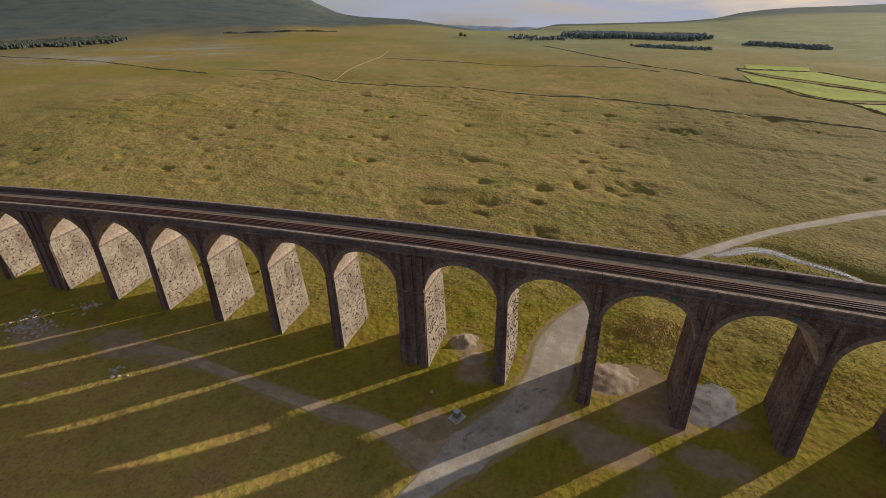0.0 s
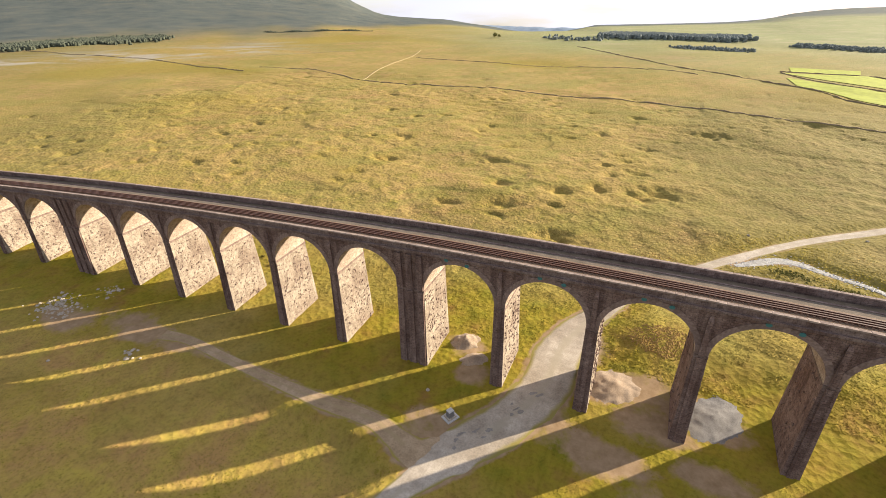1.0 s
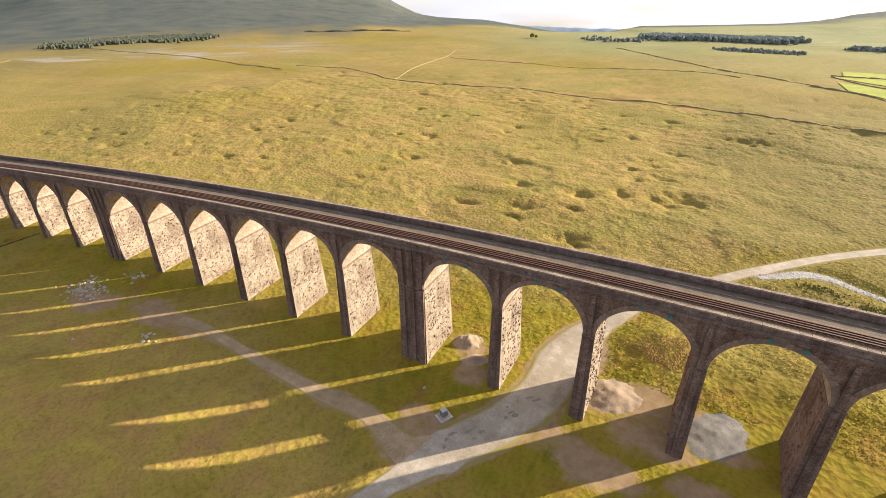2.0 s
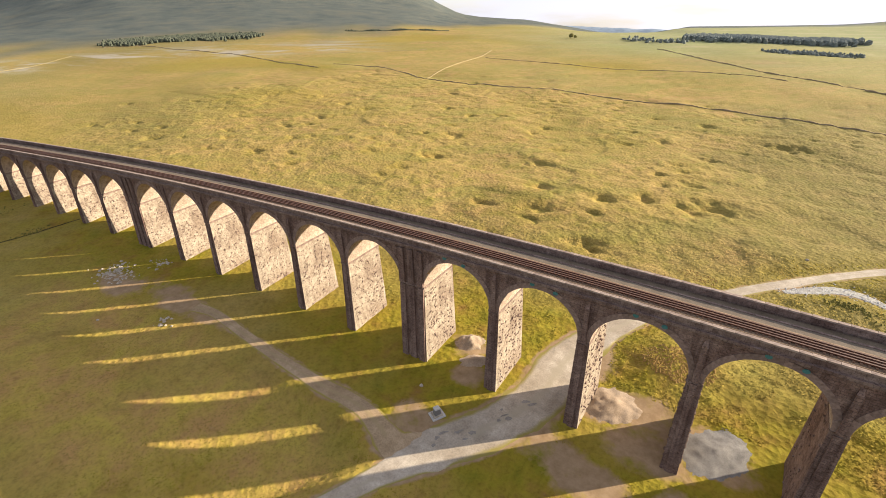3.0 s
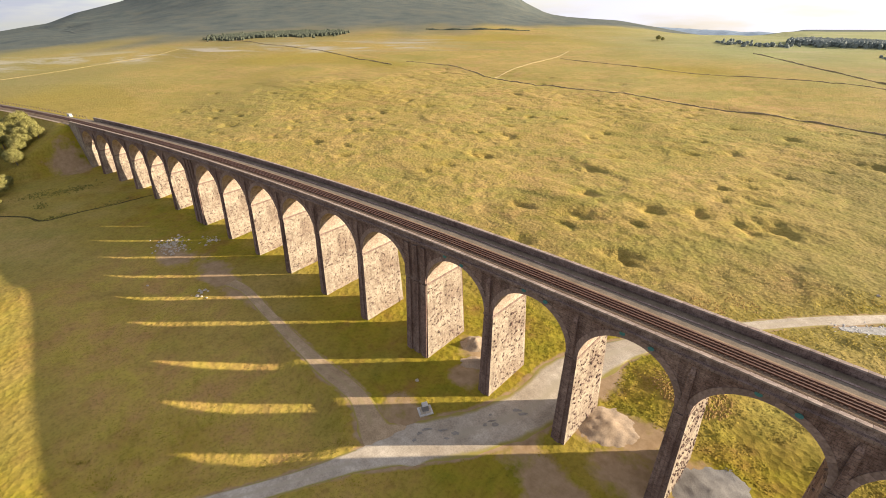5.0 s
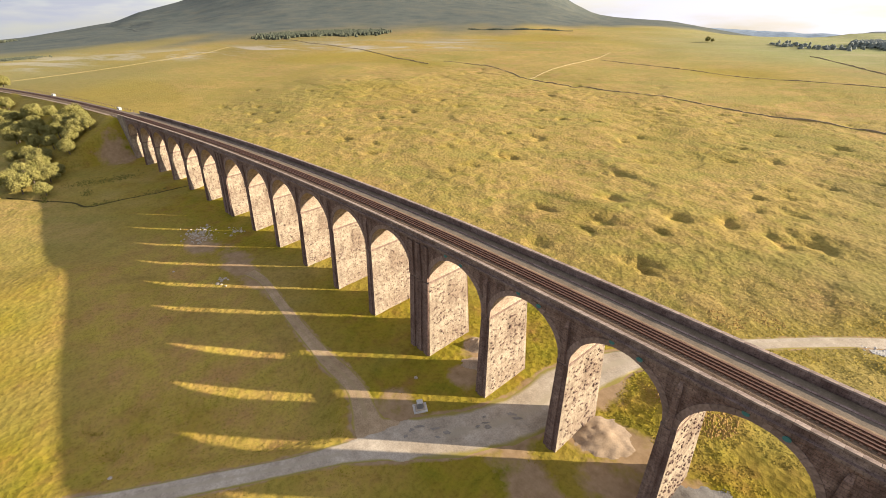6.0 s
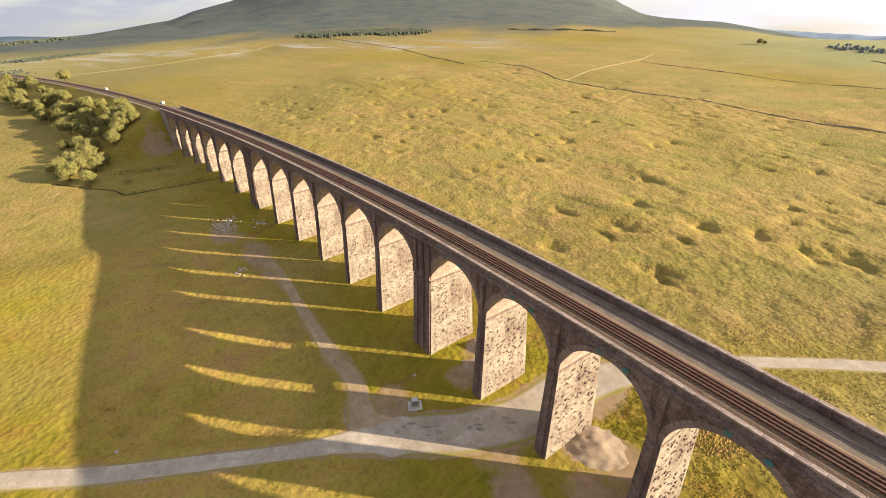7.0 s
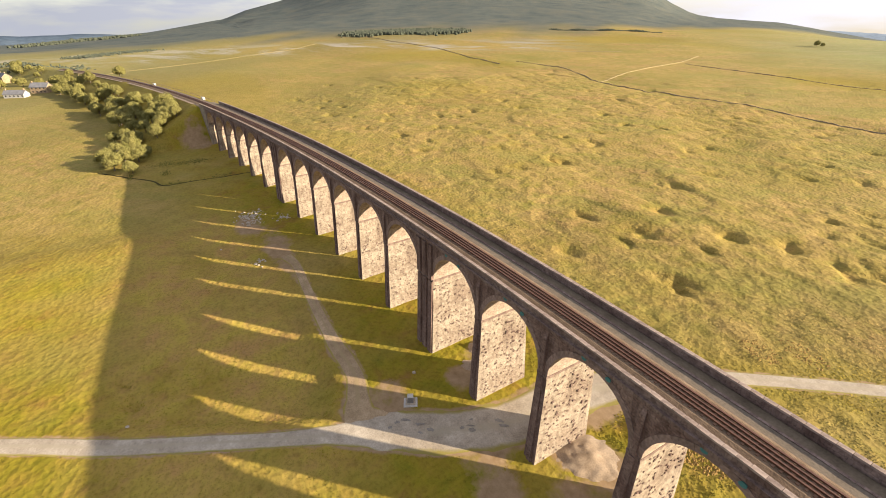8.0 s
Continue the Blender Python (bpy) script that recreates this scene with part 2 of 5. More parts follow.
# Paler leaf colour with distance haze painted in, for the woods beyond the fields.
M_HAZY_WOOD = plain_material("hazy_wood_leaves", (0.15, 0.17, 0.155), (0.195, 0.21, 0.185), 0.1, 0.95)
M_BARK = plain_material("bark", (0.09, 0.07, 0.05), (0.16, 0.13, 0.1), 1.5)
M_FIELD = plain_material("mown_field", (0.27, 0.30, 0.035), (0.36, 0.38, 0.06), 0.02, 0.95, 0.2, 0.1)
M_WHITE = plain_material("white_paint", (0.36, 0.35, 0.33), (0.46, 0.45, 0.42), 0.6, 0.6, 0.05, 0.01)
M_SLATE = plain_material("slate_roof", (0.13, 0.13, 0.14), (0.2, 0.2, 0.21), 0.4)
M_DARK = plain_material("dark_opening", (0.02, 0.02, 0.022), (0.03, 0.03, 0.03), 0.6, 0.3)
M_RUBBLE = plain_material("mixed_rubble", (0.31, 0.26, 0.2), (0.48, 0.415, 0.33), 1.0)
M_RUSH = plain_material("dark_rushes", (0.10, 0.095, 0.02), (0.165, 0.145, 0.035), 0.4, 0.95, 0.2, 0.05)
M_BRACKEN = plain_material("rusty_bracken", (0.24, 0.15, 0.045), (0.33, 0.215, 0.07), 0.3, 0.95, 0.3, 0.05)
# Blue distance haze put into the colours of the far hills and plain.
M_HAZE_HILLS = plain_material("haze_blue_hills", (0.17, 0.215, 0.275), (0.20, 0.245, 0.30), 0.004, 0.98, 0.1, 0.5, 0.02)
M_HAZE_PLAIN = plain_material("haze_blue_plain", (0.07, 0.098, 0.135), (0.10, 0.13, 0.165), 0.004, 0.98, 0.1, 0.5, 0.02)
M_TEAL = plain_material("teal_iron", (0.05, 0.16, 0.16), (0.09, 0.22, 0.2), 1.5, 0.7)
M_MEMORIAL = plain_material("pale_limestone", (0.40, 0.38, 0.35), (0.56, 0.53, 0.49), 1.2, 0.9)
M_MUD = plain_material("wet_mud", (0.17, 0.15, 0.125), (0.26, 0.228, 0.19), 1.2, 0.6, 0.2, 0.03, 0.4)
M_TUFT = plain_material("tussock_grass", (0.17, 0.145, 0.028), (0.28, 0.22, 0.06), 0.08, 0.95, 0.2, 0.05)


def block_material(name, a, b2):
    """Cut stone that differs from block to block."""
    m, n, l, b = material(name, 0.92, 0.15)
    info = n.new("ShaderNodeObjectInfo")
    ob = coords(n)
    col = mix_node(n, l, info.outputs["Random"], a, b2)
    f1, f2 = noise_node(n, l, ob, 1.6, 5.0, 0.65), noise_node(n, l, ob, 9.0, 3.0)
    col = mix_node(n, l, 0.8, col, ramp_node(n, l, f1, [(0.32, (0.55, 0.52, 0.5)), (0.55, (1, 1, 1)), (0.75, (1.2, 1.15, 1.05))]), "MULTIPLY")
    l.new(col, b.inputs["Base Color"])
    bump_node(n, l, b, f2, 0.6, 0.05)
    return m


M_VOUSSOIR = block_material("cut_arch_stone", (0.20, 0.14, 0.115), (0.29, 0.204, 0.166))
M_COPE_BLOCK = block_material("cut_coping_stone", (0.25, 0.188, 0.155), (0.345, 0.268, 0.222))


# ---- mesh helpers ----
def mesh_object(name, verts, faces, mat, parent=None, label="", uvs=None, smooth=False):
    me = bpy.data.meshes.new(name)
    me.from_pydata([tuple(v) for v in verts], [], [tuple(f) for f in faces])
    if uvs is not None:
        lay = me.uv_layers.new(name="uv")
        flat = [c for f in uvs for p in f for c in p]
        lay.data.foreach_set("uv", flat)
    me.materials.append(mat)
    if smooth:
        me.polygons.foreach_set("use_smooth", [True] * len(me.polygons))
    me.update()
    ob = new(name, me)
    if parent:
        ob.parent = parent
    if label:
        ob["label"] = label
    return ob


def part(name, bm, mat, parent=None, label="", smooth=False):
    me = bpy.data.meshes.new(name)
    bm.to_mesh(me)
    bm.free()
    me.materials.append(mat)
    if smooth:
        me.polygons.foreach_set("use_smooth", [True] * len(me.polygons))
    ob = new(name, me)
    if parent:
        ob.parent = parent
    if label:
        ob["label"] = label
    return ob


class Shell:
    """Collects faces in viaduct coordinates (u along, v across, z up) with UVs in metres."""

    def __init__(self):
        self.v, self.f, self.uv = [], [], []

    def quad(self, pts, uvs=None):
        k = len(self.v)
        self.v += [at(*p) for p in pts]
        self.f.append(tuple(range(k, k + len(pts))))
        if uvs is None:
            du = max(p[0] for p in pts) - min(p[0] for p in pts)
            dv = max(p[1] for p in pts) - min(p[1] for p in pts)
            dz = max(p[2] for p in pts) - min(p[2] for p in pts)
            if dz > 0.3 * min(du, dv) and dz > 0.02:
                uvs = [(p[0], p[2]) if du >= dv else (p[1] + 37.0, p[2]) for p in pts]
            else:
                uvs = [(p[0], p[1]) for p in pts]
        self.uv.append(uvs)

    def box(self, u0, u1, v0, v1, z0, z1, nu=1):
        us = [u0 + (u1 - u0) * k / nu for k in range(nu + 1)]
        for a, b in zip(us, us[1:]):
            self.frustum(a, b, v0, v1, z0, a, b, v0, v1, z1, ends=(a == us[0], b == us[-1]))

    def frustum(self, u0, u1, v0, v1, z0, a0, a1, b0, b1, z1, ends=(True, True), steps=1):
        for k in range(steps):
            s, t = k / steps, (k + 1) / steps
            lo = [u0 + (a0 - u0) * s, u1 + (a1 - u1) * s, v0 + (b0 - v0) * s, v1 + (b1 - v1) * s, z0 + (z1 - z0) * s]
            hi = [u0 + (a0 - u0) * t, u1 + (a1 - u1) * t, v0 + (b0 - v0) * t, v1 + (b1 - v1) * t, z0 + (z1 - z0) * t]
            p = lambda e, i, j: (e[i], e[2 + j], e[4])
            self.quad([p(lo, 0, 0), p(lo, 1, 0), p(hi, 1, 0), p(hi, 0, 0)])
            self.quad([p(lo, 1, 1), p(lo, 0, 1), p(hi, 0, 1), p(hi, 1, 1)])
            if ends[1]:
                self.quad([p(lo, 1, 0), p(lo, 1, 1), p(hi, 1, 1), p(hi, 1, 0)])
            if ends[0]:
                self.quad([p(lo, 0, 1), p(lo, 0, 0), p(hi, 0, 0), p(hi, 0, 1)])
            if k == steps - 1:
                self.quad([p(hi, 0, 0), p(hi, 1, 0), p(hi, 1, 1), p(hi, 0, 1)])
            if k == 0:
                self.quad([p(lo, 0, 1), p(lo, 1, 1), p(lo, 1, 0), p(lo, 0, 0)])

    def make(self, name, mat, parent=None, label=""):
        return mesh_object(name, self.v, self.f, mat, parent, label, self.uv)


# ---- the line of the viaduct ----
U0X, U0Y, TH0, BEND = -30.3, 62.1, 0.061, -0.00082
WIDTH, TOP = 9.7, 26.9


def line(u):
    """Point and heading of the near parapet's outer face, u metres along it."""
    th = TH0 + BEND * u
    return U0X + (math.sin(th) - math.sin(TH0)) / BEND, U0Y - (math.cos(th) - math.cos(TH0)) / BEND, th


def grade(u):
    return 0.008 * min(max(u, -150.0), 0.0)


def at(u, v, z):
    x, y, th = line(u)
    return x - v * math.sin(th), y + v * math.cos(th), z + grade(u)


def line_uv(x, y):
    """(u, v) of a place in the plan, for arrays too."""
    cx, cy = U0X - np.sin(TH0) / BEND, U0Y + np.cos(TH0) / BEND
    r = np.hypot(x - cx, y - cy)
    return (np.arctan2(-(x - cx), (y - cy)) - TH0) / BEND, r + 1 / BEND


# ---- lie of the land ----
def vnoise(x, y, seed):
    """Smooth value noise from -1 to 1 on unit cells, for arrays."""
    xi, yi = np.floor(x).astype(np.int64), np.floor(y).astype(np.int64)
    fx, fy = x - xi, y - yi
    fx, fy = fx * fx * (3 - 2 * fx), fy * fy * (3 - 2 * fy)

    def h(a, b):
        k = (a * 374761393 + b * 668265263 + seed * 974634777) & 0x7FFFFFFF
        k = ((k ^ (k >> 13)) * 1274126177) & 0x7FFFFFFF
        return ((k ^ (k >> 16)) & 0xFFFF) / 32767.5 - 1
    return (h(xi, yi) * (1 - fx) + h(xi + 1, yi) * fx) * (1 - fy) + (h(xi, yi + 1) * (1 - fx) + h(xi + 1, yi + 1) * fx) * fy


def smooth(a, b, x):
    t = np.clip((x - a) / (b - a), 0, 1)
    return t * t * (3 - 2 * t)


# skyline: azimuth (degrees, anticlockwise from +y) and elevation seen from the walk
SKY_AZ = [-60, -30, -17, -11.5, -9, -7, -5, -2, 4, 10.5, 12.5, 14, 19, 21, 24, 27, 31, 33.8, 36, 37.4, 41, 47, 57, 68, 74, 77.6, 81.7, 84, 87.2, 91, 95, 102, 120, 180]
SKY_EL = [-0.8, -0.7, -0.68, -0.75, -0.9, -1.1, -1.55, -1.8, -1.85, -1.9, -2.45, -2.6, -2.45, -2.1, -1.45, -0.87, -0.55, -0.35, 0.45, 1.3, 3.4, 5.2, 6.3, 5.0, 3.1, 1.75, 0.74, -0.1, -0.6, -1.15, -1.55, -2.0, -1.8, -1.5]
FAR = 3300.0


def land(x, y):
    """Height of the smooth ground without road banks and holes."""
    x, y = np.asarray(x, float), np.asarray(y, float)
    q = y - x
    z = 0.05 * np.logaddexp(0, (q - 120) / 25) * 25
    z = np.where(z > 19, 19 + (z - 19) * 0.35, z)
    z = np.clip(z, 0, 34)
    z += 1.2 * vnoise(x / 90, y / 90, 3) * smooth(90, 200, np.hypot(x + 20, y - 60))
    z += 0.8 * vnoise(x / 38, y / 38, 4) * smooth(40, 120, np.abs(y - 62))
    # raised bracken banks past the bridge, and the bank of the side valley
    z += 2.0 * np.exp(-((x - 11) / 9) ** 2 - ((y - 88.5) / 9.5) ** 2)
    z += 2.6 * np.exp(-((x - 36) / 17) ** 2 - ((y - 93) / 13) ** 2)
    z -= 3.0 * np.exp(-((x - 62) / 22) ** 2 - ((y - 122) / 10) ** 2)
    # low swell of the meadow below the track
    swell = np.where(x < -112, 14.0, 30.0)
    z += 2.3 * np.exp(-((x + 112) / swell) ** 2) * smooth(26, 4, y) * smooth(-75, -15, y)
    d = np.hypot(x - 18, y - 10)
    az = np.degrees(np.arctan2(-(x - 18), y - 10))
    az = np.where(az < -60, az + 360, az)
    az = az + (1.6 * vnoise(x / 240, y / 240, 61) + 0.8 * vnoise(x / 90, y / 90, 62)) * smooth(3000, 1800, d)
    el = np.interp(az, SKY_AZ + [300], SKY_EL + [-0.8])
    zs = 63 + FAR * np.tan(np.radians(el))
    zs = zs + 4 * vnoise(x / 260, y / 260, 9)
    s = np.clip((d - 750) / (FAR - 750), 0, 1)
    far = z + (zs - z) * np.where(zs > 63, s ** 1.5, s)
    far = np.where(d > FAR, zs - (d - FAR) * 0.03, far)
    # railway embankment past both ends
    u, v = line_uv(x, y)
    bed = 25.3 + 0.008 * np.clip(u, -150, 0)
    side = np.maximum(np.abs(v - WIDTH / 2) - 5.2, 0)
    ends = np.maximum(u + 195, 0) * 2.2
    emb = bed - side * 0.55 - ends
    lim = (d < 900)
    emb = np.where(lim & (u < -150), emb, -999)
    far = np.where(lim, np.maximum(far, emb), far)
    return far


# ways over the ground: centre points with half widths
MAIN_ROAD = [(-68, -62, 2.0), (-53.5, -30, 2.0), (-45.4, -11.4, 1.95), (-35.8, 5, 2.0), (-28.6, 19.5, 1.9), (-24.2, 28.6, 1.85), (-20.4, 37.4, 2.5), (-15.8, 47.2, 4.6),
             (-10.8, 56, 4.9), (-7.6, 66, 5.3), (-7.6, 76, 5.4), (-5.8, 85, 4.6), (-2.5, 93.5, 3.4), (2, 103, 2.5), (7.5, 111.5, 2.0), (17, 124, 1.9), (24, 132.3, 1.9), (43, 152.5, 1.9),
             (61.3, 167.3, 2.1), (80, 181, 2.2), (135, 216, 2.2)]
SIDE_TRACK = [(-17, 45.5, 3.4), (-22, 42.8, 3.3), (-26, 43.6, 2.6), (-30.9, 45, 2.1), (-36, 45.2, 2.1), (-40.8, 44.8, 2.1), (-48, 44.6, 1.75), (-58.6, 44.7, 1.55), (-70, 45, 1.45),
              (-81.3, 45.3, 1.5), (-88, 44, 2.0)]
DITCH = [(-200, -9, 0.45), (-189, 0, 0.45), (-179, 9.5, 0.5), (-171, 14, 0.55), (-170.5, 22, 0.4), (-169.5, 29, 0.5), (-168.5, 37, 0.4), (-168, 47, 0.4)]
STREAM = [(26, 130.5, 0.8), (31, 134.5, 1.5), (36, 138, 1.9), (41, 138.5, 1.7), (48, 135.5, 1.0), (55, 133.5, 0.8), (62, 130, 0.8), (80, 120, 0.8), (110, 104, 0.8)]
SOUTH_PATH = [(-215, 297, 0.45), (-222, 320, 0.5), (-235, 360, 0.55), (-247, 399, 0.55), (-257, 435, 0.55), (-268, 470, 0.6), (-280, 502, 0.6)]
FELL_TRACK = [(-440, -40, 0.7), (-508, -22, 0.7), (-558, 82, 0.8), (-640, 160, 0.9), (-729, 229, 0.9)]
MOOR_TRACK = [(-430, 395, 2.4), (-385, 440, 2.6), (-350, 470, 1.6)]
WAYS = (MAIN_ROAD, SIDE_TRACK, STREAM)


def dense(way, step=1.0):
    p = np.array(way, float)
    out = []
    for k in range(len(p) - 1):
        a, b, c, d = p[max(k - 1, 0)], p[k], p[k + 1], p[min(k + 2, len(p) - 1)]
        m = max(2, int(np.hypot(*(c - b)[:2]) / step))
        for t in np.arange(m) / m:
            out.append(0.5 * (2 * b + (c - a) * t + (2 * a - 5 * b + 4 * c - d) * t * t + (3 * b - a - 3 * c + d) * t ** 3))
    out.append(p[-1])
    return np.array(out)


def way_distance(x, y):
    """Distance to the edge of the nearest way (negative on it)."""
    best = np.full(x.shape, 1e3)
    for way in WAYS:
        for px, py, w in dense(way, 2.0):
            best = np.minimum(best, np.hypot(x - px, y - py) - w)
    return best


# hollows in the moor: place, radius, depth
HOLES = [(-45, 141, 4.0, 2.0), (-29.5, 160, 3.4, 2.0), (-17, 168.5, 3.2, 1.7), (4, 173, 5.2, 2.4), (-3, 167.5, 4.2, 2.0), (-21.5, 126.5, 4.4, 3.0), (-109, 161, 3.8, 2.0),
         (-104.5, 164, 3.0, 1.7), (-63.5, 134.5, 2.6, 1.6), (-79, 23, 1.8, 0.8), (-52.9, 5.3, 1.5, 1.5), (-46.5, 6.4, 1.9, 2.0), (19, 254, 7.0, 2.2), (40, 277, 4.5, 1.5), (-52.5, 157, 3.2, 1.8)]
WEST_HOLLOWS = [(-321, 128), (-291, 95), (-289, 155), (-275, 112), (-261, 104), (-258, 155), (-252, 115), (-246, 174), (-238, 104), (-235, 150), (-230, 208), (-227, 239), (-226, 93),
                (-225, 112), (-217, 132), (-206, 124), (-205, 204), (-198, 110), (-198, 154), (-195, 175), (-195, 266), (-190, 162), (-185, 200), (-176, 142), (-175, 121), (-172, 162),
                (-170, 149), (-166, 263), (-159, 127), (-154, 154), (-149, 119), (-147, 230), (-143, 163), (-139, 176), (-132, 149), (-130, 159), (-129, 185), (-127, 224), (-124, 204)]
EAST_HOLLOWS = [(-124, 264), (-114, 191), (-111, 234), (-108, 131), (-108, 143), (-104, 280), (-97, 269), (-96, 282), (-93, 258), (-85, 217), (-84, 229), (-65, 291), (-64, 201), (-63, 180),
                (-59, 258), (-48, 114), (-44, 245), (-43, 132), (-41, 225), (-41, 277), (-29, 236), (-28, 148), (-23, 316), (-19, 194), (-19, 327), (-15, 209), (-14, 184), (-14, 272),
                (-11, 202), (-7, 190), (-6, 223), (5, 240), (28, 270), (73, 196), (84, 213)]
rng = random.Random(11)
NAMED = len(HOLES)
HOLES += [(hx, hy, rng.uniform(1.7, 3.2), rng.uniform(0.7, 1.6)) for hx, hy in WEST_HOLLOWS + EAST_HOLLOWS]
for hx, hy, r, dep in list(HOLES):
    if rng.random() < 0.6:
        th = rng.uniform(0, 6.28)
        HOLES.append((hx + 1.5 * r * math.cos(th), hy + 1.2 * r * math.sin(th), r * rng.uniform(0.45, 0.75), dep * rng.uniform(0.3, 0.7)))
for k in range(170):
    hx, hy = (rng.uniform(-380, 110), 150 + 190 * rng.random()) if k < 110 else (rng.uniform(-160, 120), rng.uniform(310, 430))
    HOLES.append((hx, hy, rng.uniform(1.2, 2.2) * (1 + max(0.0, hy - 230) / 110), rng.uniform(0.35, 0.9)))

PATCHES = [(-22, 48, 7, 5), (-24.5, 44.5, 5, 3.5), (-96, 43, 13, 5), (-80, 44, 8, 3), (11, 65, 9, 6), (-21.5, 63, 4.2, 5), (3, 55, 11, 5), (11, 45, 5, 10), (20, 58, 7, 4), (-7, 60, 7, 6),  (-26, 70, 5, 4.5), (1.5, 70, 5.5, 5.5), (-114, 38, 10, 6), (-3, 80, 5, 8), (8, 73, 8, 5), (19, 70, 9, 6), (-216, 30, 6, 9)]


def ground_height(x, y):
    x, y = np.asarray(x, float), np.asarray(y, float)
    z = np.array(land(x, y), float)
    wob, wob2 = vnoise(x / 2.7, y / 2.7, 55), vnoise(x / 2.7, y / 2.7, 56)
    for hx, hy, r, dep in HOLES:
        sel = (np.abs(x - hx) < 3 * r) & (np.abs(y - hy) < 3 * r)
        if sel.any():
            wx, wy = x[sel] - hx + 0.42 * r * wob[sel], y[sel] - hy + 0.42 * r * wob2[sel]
            wx = wx + 0.6 * math.sin(hx * 1.7) * wy
            d2 = (wx / r) ** 2 + (wy / (r * (0.62 + 0.2 * math.sin(hx * 3.1 + hy)))) ** 2
            z[sel] -= dep * (0.56 * np.exp(-d2 ** 1.25) + 0.3 * np.exp(-0.42 * d2))
    near_ditch = (x > -215) & (x < -155) & (y > -25) & (y < 60)
    if near_ditch.any():
        away = np.full(near_ditch.sum(), 1e3)
        for px, py, w in dense(DITCH, 1.0):
            away = np.minimum(away, np.hypot(x[near_ditch] - px, y[near_ditch] - py))
        z[near_ditch] -= 1.1 * np.exp(-(away / 2.2) ** 2)
    return z


def axis(lo, hi, step, far, grow):
    c = list(np.arange(lo, hi + 0.01, step))
    s = step
    while c[-1] < far:
        s *= grow
        c.append(c[-1] + s)
    s = step
    while c[0] > -far:
        s *= grow
        c.insert(0, c[0] - s)
    return np.array(c)


gx, gy = axis(-290, 105, 1.0, 4700, 1.05), axis(-40, 300, 1.0, 4700, 1.055)
GX, GY = np.meshgrid(gx, gy)
GZ = ground_height(GX, GY)
near = (np.abs(GX + 60) < 420) & (np.abs(GY - 100) < 420)
WD = np.full(GX.shape, 1e3)
WD[near] = way_distance(GX[near], GY[near])
rough = smooth(0.3, 4.0, WD) * (1 - smooth(600, 1500, np.hypot(GX, GY)))
cell = np.maximum(*np.meshgrid(np.gradient(gx), np.gradient(gy)))
tufts = (0.13 + 0.12 * smooth(72, 90, GY)) * vnoise(GX / 2.2, GY / 2.2, 21) * smooth(0.0, 0.6, vnoise(GX / 25, GY / 25, 27) + 0.7) * smooth(1.7, 1.1, cell)
lumps = (0.05 + 0.09 * smooth(60, 85, GY)) * vnoise(GX / 6.5, GY / 6.5, 22) * smooth(4.0, 2.2, cell)
swells = 0.24 * vnoise(GX / 17, GY / 17, 23) * smooth(15, 60, np.abs(GY - 66)) * smooth(9.0, 5.0, cell)
# small scarps where the moor has slumped
scarps = smooth(-0.1, 0.1, vnoise(GX / 31, GY / 19, 71)) + 0.8 * smooth(-0.12, 0.12, vnoise(GX / 47, GY / 28, 72))
scarps = 0.42 * scarps * smooth(100, 135, GY) * smooth(3.5, 1.6, cell)
GZ = GZ + rough * (tufts + lumps + swells + scarps)
# the ground drops away below the fork of the road and the side track
road_x = np.interp(GY, [p[1] for p in MAIN_ROAD], [p[0] for p in MAIN_ROAD])
inside = (GX < road_x) & (GY < 45.5)
GZ = GZ - np.where(inside, 1.5 * smooth(0.6, 4.6, WD) * smooth(48, 16, np.hypot(GX + 26, (GY - 38) * 0.9)), 0)
ny, nx = GX.shape
idx = np.arange(nx * ny).reshape(ny, nx)
tris = np.concatenate([np.stack([idx[:-1, :-1], idx[:-1, 1:], idx[1:, 1:]], -1).reshape(-1, 3), np.stack([idx[:-1, :-1], idx[1:, 1:], idx[1:, :-1]], -1).reshape(-1, 3)])
gme = bpy.data.meshes.new("ground")
gme.from_pydata(np.stack([GX, GY, GZ], -1).reshape(-1, 3).tolist(), [], tris.tolist())
gme.polygons.foreach_set("use_smooth", [True] * len(gme.polygons))
gme.materials.append(M_GROUND)


def sheet(x, y):
    """Height of the ground mesh itself, for arrays too."""
    x, y = np.asarray(x, float), np.asarray(y, float)
    i, j = np.clip(np.searchsorted(gx, x), 1, nx - 1), np.clip(np.searchsorted(gy, y), 1, ny - 1)
    fx, fy = (x - gx[i - 1]) / (gx[i] - gx[i - 1]), (y - gy[j - 1]) / (gy[j] - gy[j - 1])
    z00, z10, z01, z11 = GZ[j - 1, i - 1], GZ[j - 1, i], GZ[j, i - 1], GZ[j, i]
    return np.where(fx > fy, z00 + (z10 - z00) * fx + (z11 - z10) * fy, z00 + (z01 - z00) * fy + (z11 - z01) * fx)


def gz(x, y):
    return float(sheet(x, y))


